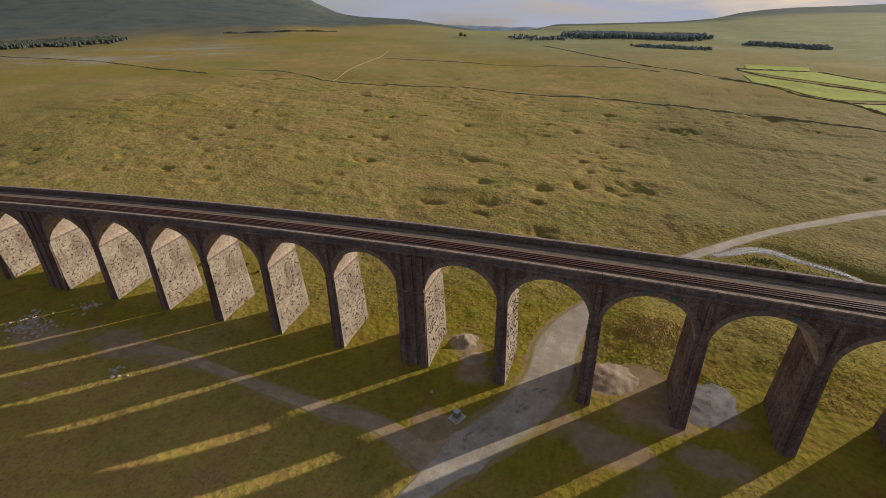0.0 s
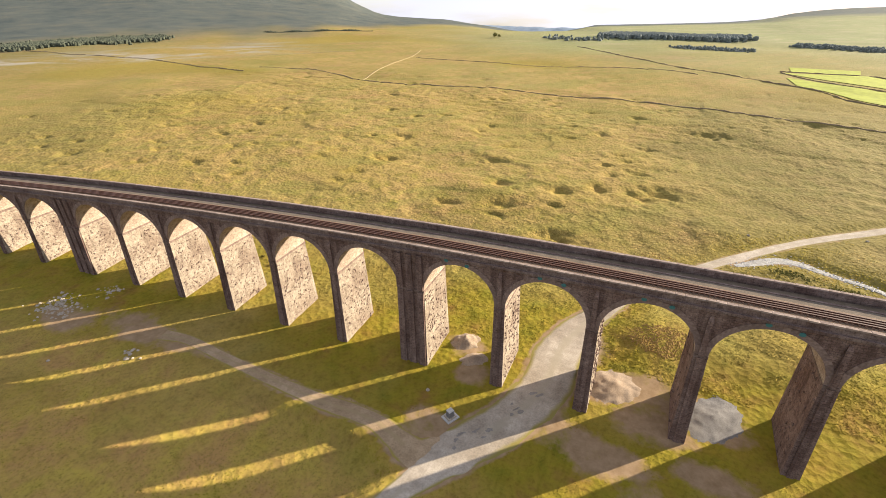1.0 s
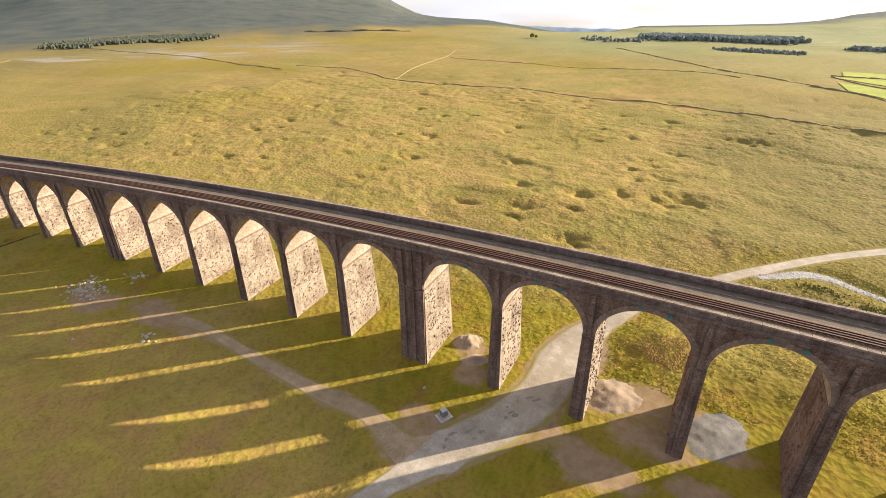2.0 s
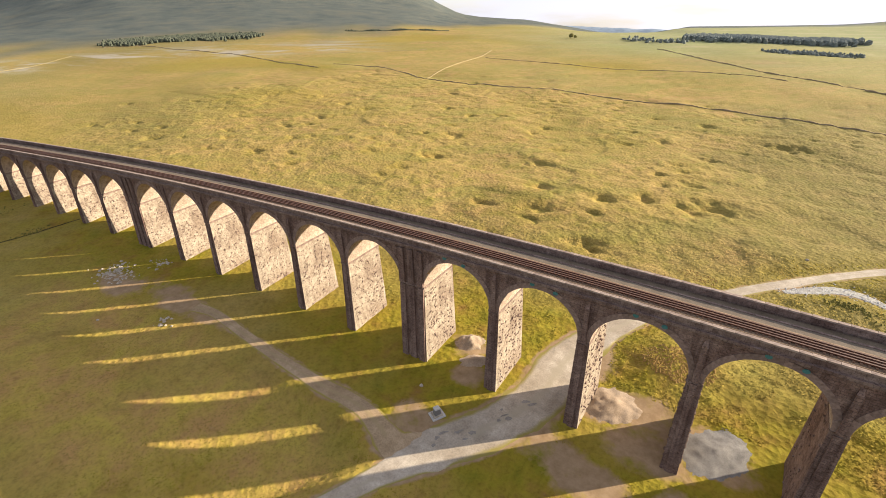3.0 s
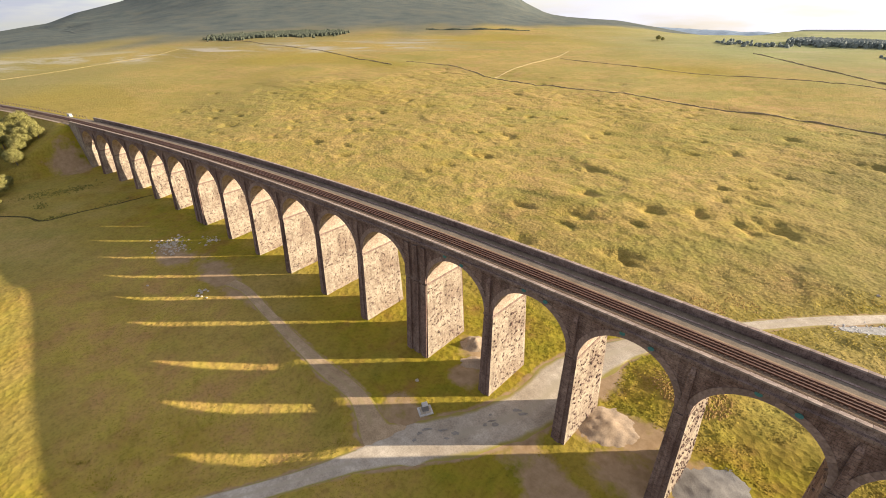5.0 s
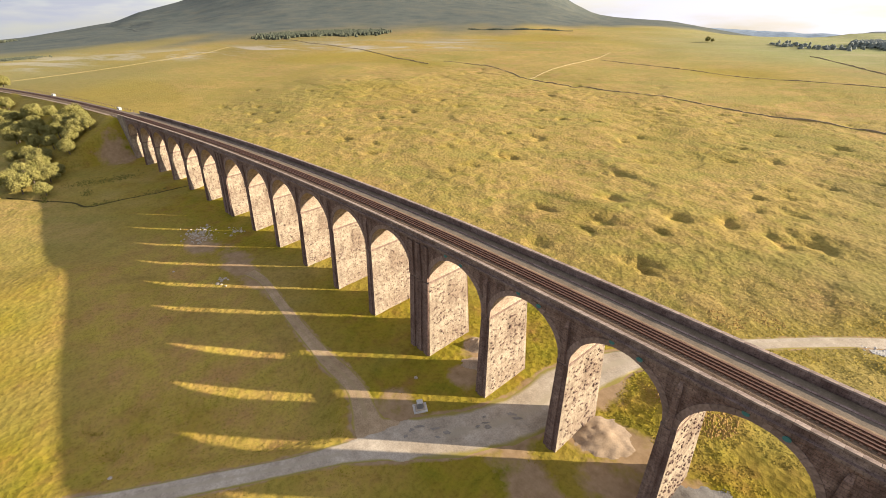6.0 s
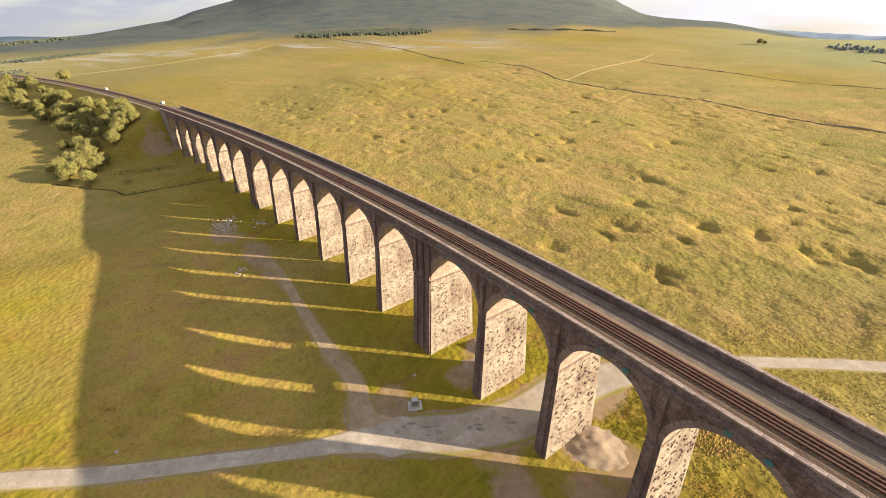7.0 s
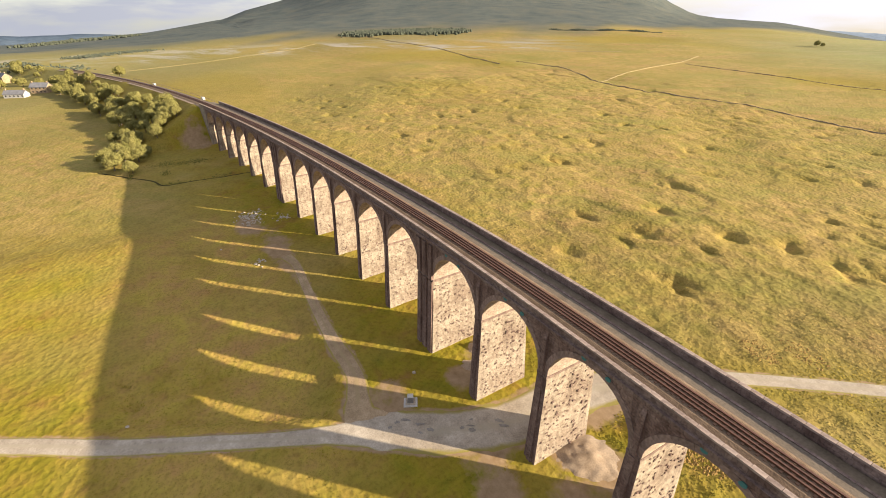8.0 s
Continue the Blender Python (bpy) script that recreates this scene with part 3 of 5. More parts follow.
U_, V_ = line_uv(GX, GY)
lush = np.exp(-(np.maximum(np.abs(V_ - 2) - 12, 0) / 22) ** 2) * 0.95
lush = np.maximum(lush, 0.85 * smooth(60, 20, GY) * smooth(-190, -50, GX))
lush = np.maximum(lush, 0.8 * np.exp(-(np.maximum(WD, 0) / 7) ** 2))
lush = np.clip(lush + (0.45 * vnoise(GX / 22, GY / 22, 31) + 0.35 * vnoise(GX / 7, GY / 7, 32)) * lush, 0, 1)
lush = np.maximum(lush, 0.55 * smooth(0.1, 0.6, vnoise(GX / 120, GY / 60, 33)) * smooth(200, 420, np.hypot(GX, GY)))
for hx, hy, r, dep in HOLES[:NAMED + len(WEST_HOLLOWS + EAST_HOLLOWS)]:
    ring = (np.abs(GX - hx) < 5 * r) & (np.abs(GY - hy) < 5 * r)
    lush[ring] = np.maximum(lush[ring], 0.25 * np.exp(-((GX[ring] - hx) ** 2 + (GY[ring] - hy) ** 2) / (2.0 * r) ** 2))
bare = np.zeros(GX.shape)
for px, py, ra, rb in PATCHES:
    bare = np.maximum(bare, 0.72 - 0.72 * smooth(0.3, 1.35, np.hypot((GX - px) / ra, (GY - py) / rb)))
bare = np.maximum(bare, 0.7 * (1 - smooth(-0.3, 0.8, WD)))
D_ = np.hypot(GX, GY)
AZ_ = np.degrees(np.arctan2(-GX, GY))
# Rises with distance, bringing in the hazed hill colour.
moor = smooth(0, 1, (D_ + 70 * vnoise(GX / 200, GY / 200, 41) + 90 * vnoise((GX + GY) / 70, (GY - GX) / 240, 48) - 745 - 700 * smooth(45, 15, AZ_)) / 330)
scar = smooth(560, 640, D_) * smooth(820, 700, D_) * smooth(38, 50, AZ_)
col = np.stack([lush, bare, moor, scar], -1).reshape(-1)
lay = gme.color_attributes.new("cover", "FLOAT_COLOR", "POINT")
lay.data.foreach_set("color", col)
pasture = smooth(380, 720, D_ + 120 * vnoise(GX / 110, GY / 110, 43)) * smooth(38, 8, AZ_) * 0.9
pasture = np.maximum(pasture, 0.3 * smooth(300, 520, D_ + 90 * vnoise(GX / 90, GY / 90, 44)) * smooth(70, 95, AZ_))
rust = smooth(48, 32, GY) * smooth(-6, 14, GY + 4 * vnoise(GX / 11, GY / 11, 46)) * smooth(2, -22, GX) * smooth(-150, -100, GX)
dull = smooth(-25, 25, GX + 18 * vnoise(GX / 23, GY / 23, 47)) * smooth(100, 130, GY) * smooth(420, 300, GY)
west = smooth(52, 70, AZ_) * smooth(220, 340, D_ + 60 * vnoise((GX + GY) / 45, (GY - GX) / 170, 49)) * (0.55 + 0.45 * vnoise((GX + GY) / 60, (GY - GX) / 240, 50))
dull = np.maximum(dull * 0.8, np.clip(west, 0, 0.9))
for hx, hy, r, dep in HOLES[:NAMED]:
    rust = np.maximum(rust, 0.8 * np.exp(-((GX - hx) ** 2 + (GY - hy) ** 2) / (0.75 * r) ** 2))
rust = np.maximum(rust, 0.85 * np.exp(-((GX - 11) / 7) ** 2 - ((GY - 86) / 6) ** 2))
rust = np.maximum(rust, 0.7 * np.exp(-((GX - 26) / 8) ** 2 - ((GY - 122) / 4) ** 2))
lay = gme.color_attributes.new("pasture", "FLOAT_COLOR", "POINT")
lay.data.foreach_set("color", np.stack([pasture, rust, dull, 1 + 0 * pasture], -1).reshape(-1))
gme.update()
ground = tagged(new("ground", gme), "rough ochre and green moorland pasture pitted with hollows", "ground", kind="structure")


def far_ridge(azimuths, elevations, mat, label, seed):
    """Distant hills at the edge of sight, with a long slope towards the walk."""
    az = np.arange(azimuths[0], azimuths[-1] + 0.01, 0.5)
    el = np.interp(az, azimuths, elevations) + 0.06 * vnoise(az / 1.7, az * 0, seed) + 0.03 * vnoise(az / 0.6, az * 0, seed + 1)
    verts = []
    for reach, drop in ((3500, 150), (4000, 45), (4250, 10), (4380, 0), (4450, 30)):
        top = 63 + 4380 * np.tan(np.radians(el)) - drop
        verts += np.stack([18 - reach * np.sin(np.radians(az)), 10 + reach * np.cos(np.radians(az)), top], -1).tolist()
    m = len(az)
    faces = [(k * m + j, k * m + j + 1, (k + 1) * m + j + 1, (k + 1) * m + j)[::-1] for k in range(4) for j in range(m - 1)]
    return tagged(mesh_object("backdrop", verts, faces, mat, smooth=True), label, "hills", kind="structure")


# Backdrop hills with haze in their base colour.
far_ridge([6, 8, 10.5, 12.5, 14, 19, 21, 24, 30], [-2.1, -1.95, -1.98, -2.12, -2.02, -1.8, -1.7, -1.5, -1.6], M_HAZE_HILLS, "blue distant hills beyond the valley", 81)
far_ridge([86, 92, 98, 104, 112, 125], [-1.6, -1.3, -1.22, -1.2, -1.25, -1.3], M_HAZE_PLAIN, "dark blue distant plain and low hills", 84)


def ribbon(name, way, mat, lift, label, category, seed, across=12):
    p = dense(way, 0.8)
    t = np.gradient(p[:, :2], axis=0)
    t /= np.linalg.norm(t, axis=1)[:, None]
    nrm = np.stack([-t[:, 1], t[:, 0]], 1)
    s = np.arange(len(p)) * 0.8
    verts, faces = [], []
    for k in range(across + 1):
        f = 2 * k / across - 1
        wob = 1 + 0.14 * vnoise(s / 3.1, s * 0 + k * 9.7, seed) + 0.12 * vnoise(s / 1.1, s * 0 + k * 5.1, seed + 1) if k in (0, across) else np.ones(len(s))
        q = p[:, :2] + nrm * (f * p[:, 2] * wob)[:, None]
        z = sheet(q[:, 0], q[:, 1]) + lift * (1 - abs(f) ** 6 * 1.7) + 0.02 * vnoise(s / 2, s * 0 + f, seed + 2) - 0.03 * (1 - (abs(abs(f) - 0.45) > 0.2))
        verts += np.c_[q, z].tolist()
    m = len(p)
    for k in range(across):
        for j in range(m - 1):
            faces.append((k * m + j, k * m + j + 1, (k + 1) * m + j + 1, (k + 1) * m + j))
    faces = [f[::-1] for f in faces]
    ob = tagged(mesh_object(name, verts, faces, mat, smooth=True), label, category, kind="structure")
    # how near the edge each place is, where no other way joins
    flat = np.array(verts)
    rim = np.repeat(np.abs(2 * np.arange(across + 1) / across - 1), m)
    middle = rim.copy()
    for other in WAYS:
        if other is not way and way in WAYS:
            away = np.full(len(flat), 1e3)
            for px, py, w in dense(other, 1.5):
                away = np.minimum(away, np.hypot(flat[:, 0] - px, flat[:, 1] - py) - w)
            rim *= smooth(-1.0, 1.2, away)
            middle = np.maximum(middle, smooth(4.0, 0.0, away))
    lay = ob.data.color_attributes.new("edge", "FLOAT_COLOR", "POINT")
    lay.data.foreach_set("color", np.stack([rim, middle, rim, rim], -1).reshape(-1))
    return ob


ribbon("road", MAIN_ROAD, M_ROAD, 0.12, "pale potholed gravel road passing under the arches", "road", 51)
ribbon("track", SIDE_TRACK, M_TRACK, 0.07, "narrow brown earth track across the grass", "track", 61)
ribbon("stream", STREAM, M_STREAM, 0.08, "shallow stony stream bed with pale wet stones", "stream", 71)
ribbon("track", FELL_TRACK, M_WORN, 0.25, "faint worn track climbing the far pasture", "track", 91)
ribbon("track", MOOR_TRACK, M_WORN, 0.25, "short pale streak of bare track on the moor", "track", 95)
ribbon("ditch", DITCH, M_PEAT, 0.05, "narrow dark peaty ditch winding over the pasture", "ditch", 85, 6)
ribbon("path", SOUTH_PATH, M_PALE_PATH, 0.25, "thin pale footpath over the moor", "path", 81)


# ---- the viaduct ----
SPRING, RADIUS, SOFFIT_TOP = 17.6, 6.8, 25.4
GAP, KING = 15.5, 3.6


FAR_GAPS = (15.3, 15.0, 14.5, 14.0, 13.6, 13.2)


def pier_centres():
    """Centre, half width at the springing, half width at the foot, for every pier from end to end."""
    out = []
    for k in range(-11, 12):
        if k >= 0:
            corner = GAP * k + KING * (k // 6)
        elif k >= -6:
            corner = GAP * k - KING
        else:
            corner = GAP * -6 - 2 * KING - sum(FAR_GAPS[:-6 - k])
        king = k % 6 == 0
        thin = 0.15 if k < -6 else 0.0
        out.append((corner - (3.05 if king else 1.25), 2.75 if king else 0.95 - thin, 3.05 if king else 1.25 - thin, king))
    return out


PIERS = pier_centres()
viaduct = tagged(new("viaduct"), "long curved stone railway viaduct of tall round arches", "viaduct")
srng = random.Random(5)
for c, top, foot, king in PIERS:
    zg = min(gz(*at(c, v, 0)[:2]) for v in (-1, 4, 10)) - 1.2 - grade(c)
    s = Shell()
    vb, vt = -0.85, -0.05
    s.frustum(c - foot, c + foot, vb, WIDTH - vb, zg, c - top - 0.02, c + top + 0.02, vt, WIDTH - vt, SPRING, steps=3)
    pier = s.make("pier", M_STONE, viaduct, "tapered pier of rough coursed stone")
    pier.data.materials.append(M_SOOT_SHADE)
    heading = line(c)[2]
    # End faces and the side away from the sun take the shade-darkened stone.
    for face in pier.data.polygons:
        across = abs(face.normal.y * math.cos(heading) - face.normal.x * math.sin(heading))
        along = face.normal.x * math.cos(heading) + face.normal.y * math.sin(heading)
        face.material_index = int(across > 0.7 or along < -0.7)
    # footing, impost and pilasters
    s = Shell()
    s.box(c - top - 0.05, c + top + 0.05, vt - 0.14, WIDTH - vt + 0.14, SPRING - 0.45, SPRING)
    s.make("impost", M_RING, pier)
    ribs = (-2.1, 0.0, 2.1) if king else (0.0,)
    for r in ribs:
        for side in (0, 1):
            s = Shell()
            w = 0.62 if king else 0.42
            out, inn = (-0.5, 0.1) if side == 0 else (WIDTH + 0.5, WIDTH - 0.1)
            lo, hi = min(out, inn), max(out, inn)
            ztop = SOFFIT_TOP if king else 24.3
            s.frustum(c + r - w, c + r + w, lo, hi, SPRING, c + r - w * 0.9, c + r + w * 0.9, lo + (0.12 if side == 0 else 0), hi - (0.12 if side else 0), ztop - 0.5)
            if not king:
                s.frustum(c + r - w * 0.9, c + r + w * 0.9, lo + (0.12 if side == 0 else 0), hi - (0.12 if side else 0), ztop - 0.5, c + r - w * 0.5, c + r + w * 0.5, lo + (0.45 if side == 0 else 0), hi - (0.45 if side else 0), ztop + 0.3)
            s.make("pilaster", M_SOOT_SHADE, pier, "soot-stained pilaster")
            if not king:
                s = Shell()
                f0, f1 = (vb - 0.22, vb + 0.1) if side == 0 else (WIDTH - vb - 0.1, WIDTH - vb + 0.22)
                t0, t1 = (vt - 0.3, vt + 0.1) if side == 0 else (WIDTH - vt - 0.1, WIDTH - vt + 0.3)
                s.frustum(c - 0.5, c + 0.42, f0, f1, zg, c - 0.46, c + 0.38, t0, t1, SPRING - 0.4)
                s.make("buttress", M_SOOT_SHADE, pier, "soot-stained buttress")
            if king:
                s = Shell()
                f0 = vb - 0.3 if side == 0 else WIDTH - vb - 0.1
                f1 = vb + 0.1 if side == 0 else WIDTH - vb + 0.3
                t0, t1 = (vt - 0.35, vt + 0.1) if side == 0 else (WIDTH - vt - 0.1, WIDTH - vt + 0.35)
                s.frustum(c + r - 0.7, c + r + 0.7, f0, f1, zg, c + r - 0.6, c + r + 0.6, t0, t1, SPRING - 0.4)
                s.make("buttress", M_SOOT_SHADE, pier, "soot-stained buttress")
    # stones standing proud of the side faces
    s = Shell()
    for sgn in (-1, 1):
        for k in range(165 if sgn > 0 else 45):
            z = srng.uniform(zg + 1.6, SPRING - 0.9)
            f = (z - zg) / (SPRING - zg)
            v = srng.uniform(vb + 0.9, WIDTH - vb - 0.9)
            uf = c + sgn * (foot + (top - foot) * f)
            big = 1.5 if srng.random() < 0.12 else 1.0
            w, h, d = srng.uniform(0.07, 0.16) * big, srng.uniform(0.06, 0.14) * big, srng.uniform(0.08, 0.17) * big
            s.box(min(uf - 0.1 * sgn, uf + d * sgn), max(uf - 0.1 * sgn, uf + d * sgn), v - w, v + w, z - h, z + h)
    tagged(s.make("rough_facing", M_RING, pier), kind="stuff")

def wedge_mesh(rad, step, proud):
    """One voussoir standing over the crown of its arch: across u, along v, up z."""
    t = step / 2 - 0.012 / rad
    v = []
    for depth in (-proud, 0.02):
        for r, a in ((rad, -t), (rad, t), (rad + 0.85, t), (rad + 0.85, -t)):
            v.append((r * math.sin(a), depth, r * math.cos(a)))
    me = bpy.data.meshes.new("voussoir")
    me.from_pydata(v, [], [(0, 1, 2, 3), (7, 6, 5, 4), (0, 4, 5, 1), (1, 5, 6, 2), (2, 6, 7, 3), (3, 7, 4, 0)])
    me.materials.append(M_VOUSSOIR)
    return me


def cope_mesh(length, width, height, seed):
    """A coping block with worn, uneven corners."""
    g = random.Random(seed)
    bm = bmesh.new()
    bmesh.ops.create_cube(bm, size=1, matrix=Matrix.Diagonal((length, width, height, 1)))
    for w in bm.verts:
        w.co += Vector((g.uniform(-0.02, 0.0) * (1 if w.co.x > 0 else -1), g.uniform(-0.03, 0.03), g.uniform(-0.025, 0.02) if w.co.z > 0 else 0))
    bmesh.ops.bevel(bm, geom=[e for e in bm.edges if all(w.co.z > 0 for w in e.verts)], offset=0.035, segments=1)
    me = bpy.data.meshes.new("coping_stone")
    bm.to_mesh(me)
    bm.free()
    me.materials.append(M_COPE_BLOCK)
    return me


VOUSSOIRS = 27
wedges = {}
COPES = {}

# the arches between the piers
BAYS = [(a[0], a[1], b[0], b[1]) for a, b in zip(PIERS, PIERS[1:])]
first, last = PIERS[0], PIERS[-1]
BAYS.insert(0, (first[0] - FAR_GAPS[5], 0.95, first[0], first[1]))
BAYS.append((last[0], last[1], last[0] + GAP, 0.95))
for a, ta, b, tb in BAYS:
    l0, r0 = a + ta, b - tb
    cu, rad = (l0 + r0) / 2, (r0 - l0) / 2
    n = 28
    ang = [math.pi * k / n for k in range(n + 1)]
    base = SPRING + RADIUS - rad
    arc = [(l0, SPRING)] * (base > SPRING + 0.2) + [(cu - rad * math.cos(t), base + rad * math.sin(t)) for t in ang] + [(r0, SPRING)] * (base > SPRING + 0.2)
    s = Shell()
    for v, flip in ((0.0, False), (WIDTH, True)):
        cols = [(a, SPRING)] + arc + [(b, SPRING)]
        for (u1, z1), (u2, z2) in zip(cols, cols[1:]):
            q = [(u1, v, z1), (u2, v, z2), (u2, v, SOFFIT_TOP), (u1, v, SOFFIT_TOP)]
            uv = [(p[0], p[2]) for p in q]
            s.quad(q[::-1] if flip else q, uv[::-1] if flip else uv)
    walls = len(s.f)
    run = 0.0
    for (u1, z1), (u2, z2) in zip(arc, arc[1:]):
        step = math.hypot(u2 - u1, z2 - z1)
        s.quad([(u1, 0.0, z1), (u1, WIDTH, z1), (u2, WIDTH, z2), (u2, 0.0, z2)], [(0, run), (WIDTH, run), (WIDTH, run + step), (0, run + step)])
        run += step
    # Spandrel walls have their shade put into the darker stone colour.
    arch = s.make("arch", M_SOOT_SHADE, viaduct, "round arch with stone spandrels and pale brick soffit")
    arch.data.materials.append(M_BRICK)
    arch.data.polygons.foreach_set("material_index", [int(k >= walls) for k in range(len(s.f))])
    weld = bmesh.new()
    weld.from_mesh(arch.data)
    bmesh.ops.remove_doubles(weld, verts=weld.verts, dist=0.002)
    weld.to_mesh(arch.data)
    weld.free()
    blocks = -92 < cu < 75
    if blocks:
        step = math.pi / VOUSSOIRS
        for j in range(VOUSSOIRS):
            key = (round(rad, 3), j % 3)
            if key not in wedges:
                wedges[key] = wedge_mesh(rad, step, (0.07, 0.1, 0.085)[j % 3])
            block = new("voussoir", wedges[key])
            turn = step * (j + 0.5) - math.pi / 2
            bu = cu + (rad + 0.4) * math.sin(turn)
            off = 0.5 * BEND * (bu - cu) ** 2
            block.matrix_basis = pose(*at(cu, off, base), 0, 0, math.degrees(line(cu)[2])) @ pose(0, 0, 0, 0, math.degrees(turn), 0)
            block.parent = arch
    for v0, v1 in (((-0.07, 0.0),) if not blocks else ()) + ((WIDTH, WIDTH + 0.07),):
        ring = Shell()
        for t1, t2 in zip(ang, ang[1:]):
            P = [(cu - (rad + e) * math.cos(t), base + (rad + e) * math.sin(t)) for t, e in ((t1, 0), (t2, 0), (t2, 0.85), (t1, 0.85))]
            vv = v0 if v0 < 0 else v1
            arcs = [(rad * t1, 0), (rad * t2, 0), (rad * t2, 0.85), (rad * t1, 0.85)]
            q = [(p[0], vv, p[1]) for p in P]
            ring.quad(q if v0 < 0 else q[::-1], arcs if v0 < 0 else arcs[::-1])
            for i, j in ((2, 3), (0, 1)):
                ring.quad([(P[i][0], v0, P[i][1]), (P[i][0], v1, P[i][1]), (P[j][0], v1, P[j][1]), (P[j][0], v0, P[j][1])][::1 if i == 2 else -1])
        ring.make("arch_ring", M_RING, arch, "ring of dressed voussoirs")
    # string course, parapets and coping over the bay
    for v0, v1 in ((-0.38, 0.25), (WIDTH - 0.25, WIDTH + 0.38)):
        s = Shell()
        s.box(a, b, v0, v1, SOFFIT_TOP, SOFFIT_TOP + 0.42, 3)
        s.make("string_course", M_RING, arch)
    for v0, v1 in ((0.0, 0.42), (WIDTH - 0.42, WIDTH)):
        s = Shell()
        s.box(a, b, v0, v1, SOFFIT_TOP + 0.42, TOP - 0.22, 3)
        par = s.make("parapet", M_RING, viaduct, "low stone parapet wall")
        if -125 < cu < 75:
            many = round((b - a) / 1.3)
            long = (b - a) / many
            for j in range(many):
                key = (round(long, 3), (j * 5 + int(cu)) % 4)
                if key not in COPES:
                    COPES[key] = cope_mesh(long - 0.012, v1 - v0 + 0.12, 0.24, len(COPES))
                bu = a + long * (j + 0.5)
                stone_block = new("coping_stone", COPES[key])
                stone_block.matrix_basis = pose(*at(bu, (v0 + v1) / 2, TOP - 0.11), 0, 0, math.degrees(line(bu)[2]))
                stone_block.parent = par
        else:
            s = Shell()
            s.box(a + 0.01, b - 0.01, v0 - 0.06, v1 + 0.06, TOP - 0.22, TOP, 3)
            s.make("coping", M_COPING, par, "weathered flat coping stones")

# end blocks
for u0, u1 in ((BAYS[0][0] - 16, BAYS[0][0] + 0.95), (BAYS[-1][2] - 0.95, BAYS[-1][2] + 16)):
    s = Shell()
    s.box(u0, u1, -0.05, WIDTH + 0.05, -2.0, SOFFIT_TOP, 4)
    blk = s.make("abutment", M_STONE, viaduct, "solid stone abutment at the end of the arches")
    for v0, v1 in ((0.0, 0.55), (WIDTH - 0.55, WIDTH)):
        s = Shell()
        w0, w1 = (u0 + 9, BAYS[0][0]) if u0 < 0 else (BAYS[-1][2], u1)
        s.box(w0, w1, v0 - 0.1, v1 + 0.1, SOFFIT_TOP, TOP, 3)
        s.make("wing_parapet", M_STONE, blk)

# deck and railway
U_A, U_B = -480.0, 230.0
s = Shell()
us = np.arange(BAYS[0][0] - 16, BAYS[-1][2] + 16, 5.0)
for a, b in zip(us, us[1:]):
    s.box(a, b, 0.3, WIDTH - 0.3, SOFFIT_TOP - 0.6, SOFFIT_TOP + 0.12)
deck = s.make("deck", M_CESS, viaduct, "dark earthy deck beside the ballast")
TC = 3.95
s, walkway = Shell(), Shell()
us = np.arange(U_A, U_B, 4.0)
for a, b in zip(us, us[1:]):
    z0 = SOFFIT_TOP + 0.1
    prof = [(TC - 3.1, z0), (TC - 1.7, z0 + 0.42), (TC + 1.5, z0 + 0.42), (TC + 1.9, z0 + 0.3), (TC + 3.3, z0 + 0.32), (TC + 3.7, z0 + 0.03)]
    for k, ((v1, h1), (v2, h2)) in enumerate(zip(prof, prof[1:])):
        (s if k < 3 else walkway).quad([(a, v1, h1), (b, v1, h1), (b, v2, h2), (a, v2, h2)], [(a, v1), (b, v1), (b, v2), (a, v2)])
tagged(walkway.make("walkway", M_WALKWAY), "grey grit walkway between the ballast and the parapet", "walkway", kind="structure")
ballast = tagged(s.make("ballast_bed", M_BALLAST), "brown stone ballast bed along the viaduct", "ballast", kind="structure")
railway = tagged(new("railway_track"), "single railway track with rusty rails on sleepers", "railway track")
for off, wide in ((-0.88, 0.10), (-0.30, 0.085), (0.30, 0.085), (0.88, 0.10)):
    s = Shell()
    us = np.arange(U_A, U_B, 5.0)
    for a, b in zip(us, us[1:]):
        s.box(a, b, TC + off - wide, TC + off + wide, SOFFIT_TOP + 0.60, SOFFIT_TOP + 0.78)
    s.make("rail", M_RAIL, railway)
sleeper_bm = bmesh.new()
bmesh.ops.create_cube(sleeper_bm, size=1, matrix=Matrix.Diagonal((0.26, 2.6, 0.16, 1)))
bmesh.ops.bevel(sleeper_bm, geom=[e for e in sleeper_bm.edges if e.calc_length() > 1], offset=0.02, segments=1)
sleeper_mesh = bpy.data.meshes.new("sleeper")
sleeper_bm.to_mesh(sleeper_mesh)
sleeper_bm.free()
sleeper_mesh.materials.append(M_SLEEPER)
s = Shell()
for u in np.arange(-330, 120, 0.68):
    if -147 < u < 55:
        sleeper = new("sleeper", sleeper_mesh)
        sleeper.matrix_basis = pose(*at(u, TC, SOFFIT_TOP + 0.53), 0, 0, math.degrees(line(u)[2]))
        sleeper.parent = railway
    else:
        s.box(u - 0.13, u + 0.13, TC - 1.3, TC + 1.3, SOFFIT_TOP + 0.45, SOFFIT_TOP + 0.61)
tagged(s.make("far_timber", M_SLEEPER, railway), kind="stuff")

for a, ta, b, tb in BAYS:
    s = Shell()
    s.box(a, b - 0.04, TC + 3.3, TC + 3.65, SOFFIT_TOP + 0.1, SOFFIT_TOP + 0.5, 3)
    s.make("cable_trough", M_RING, viaduct, "low grey cable trough along the ballast")

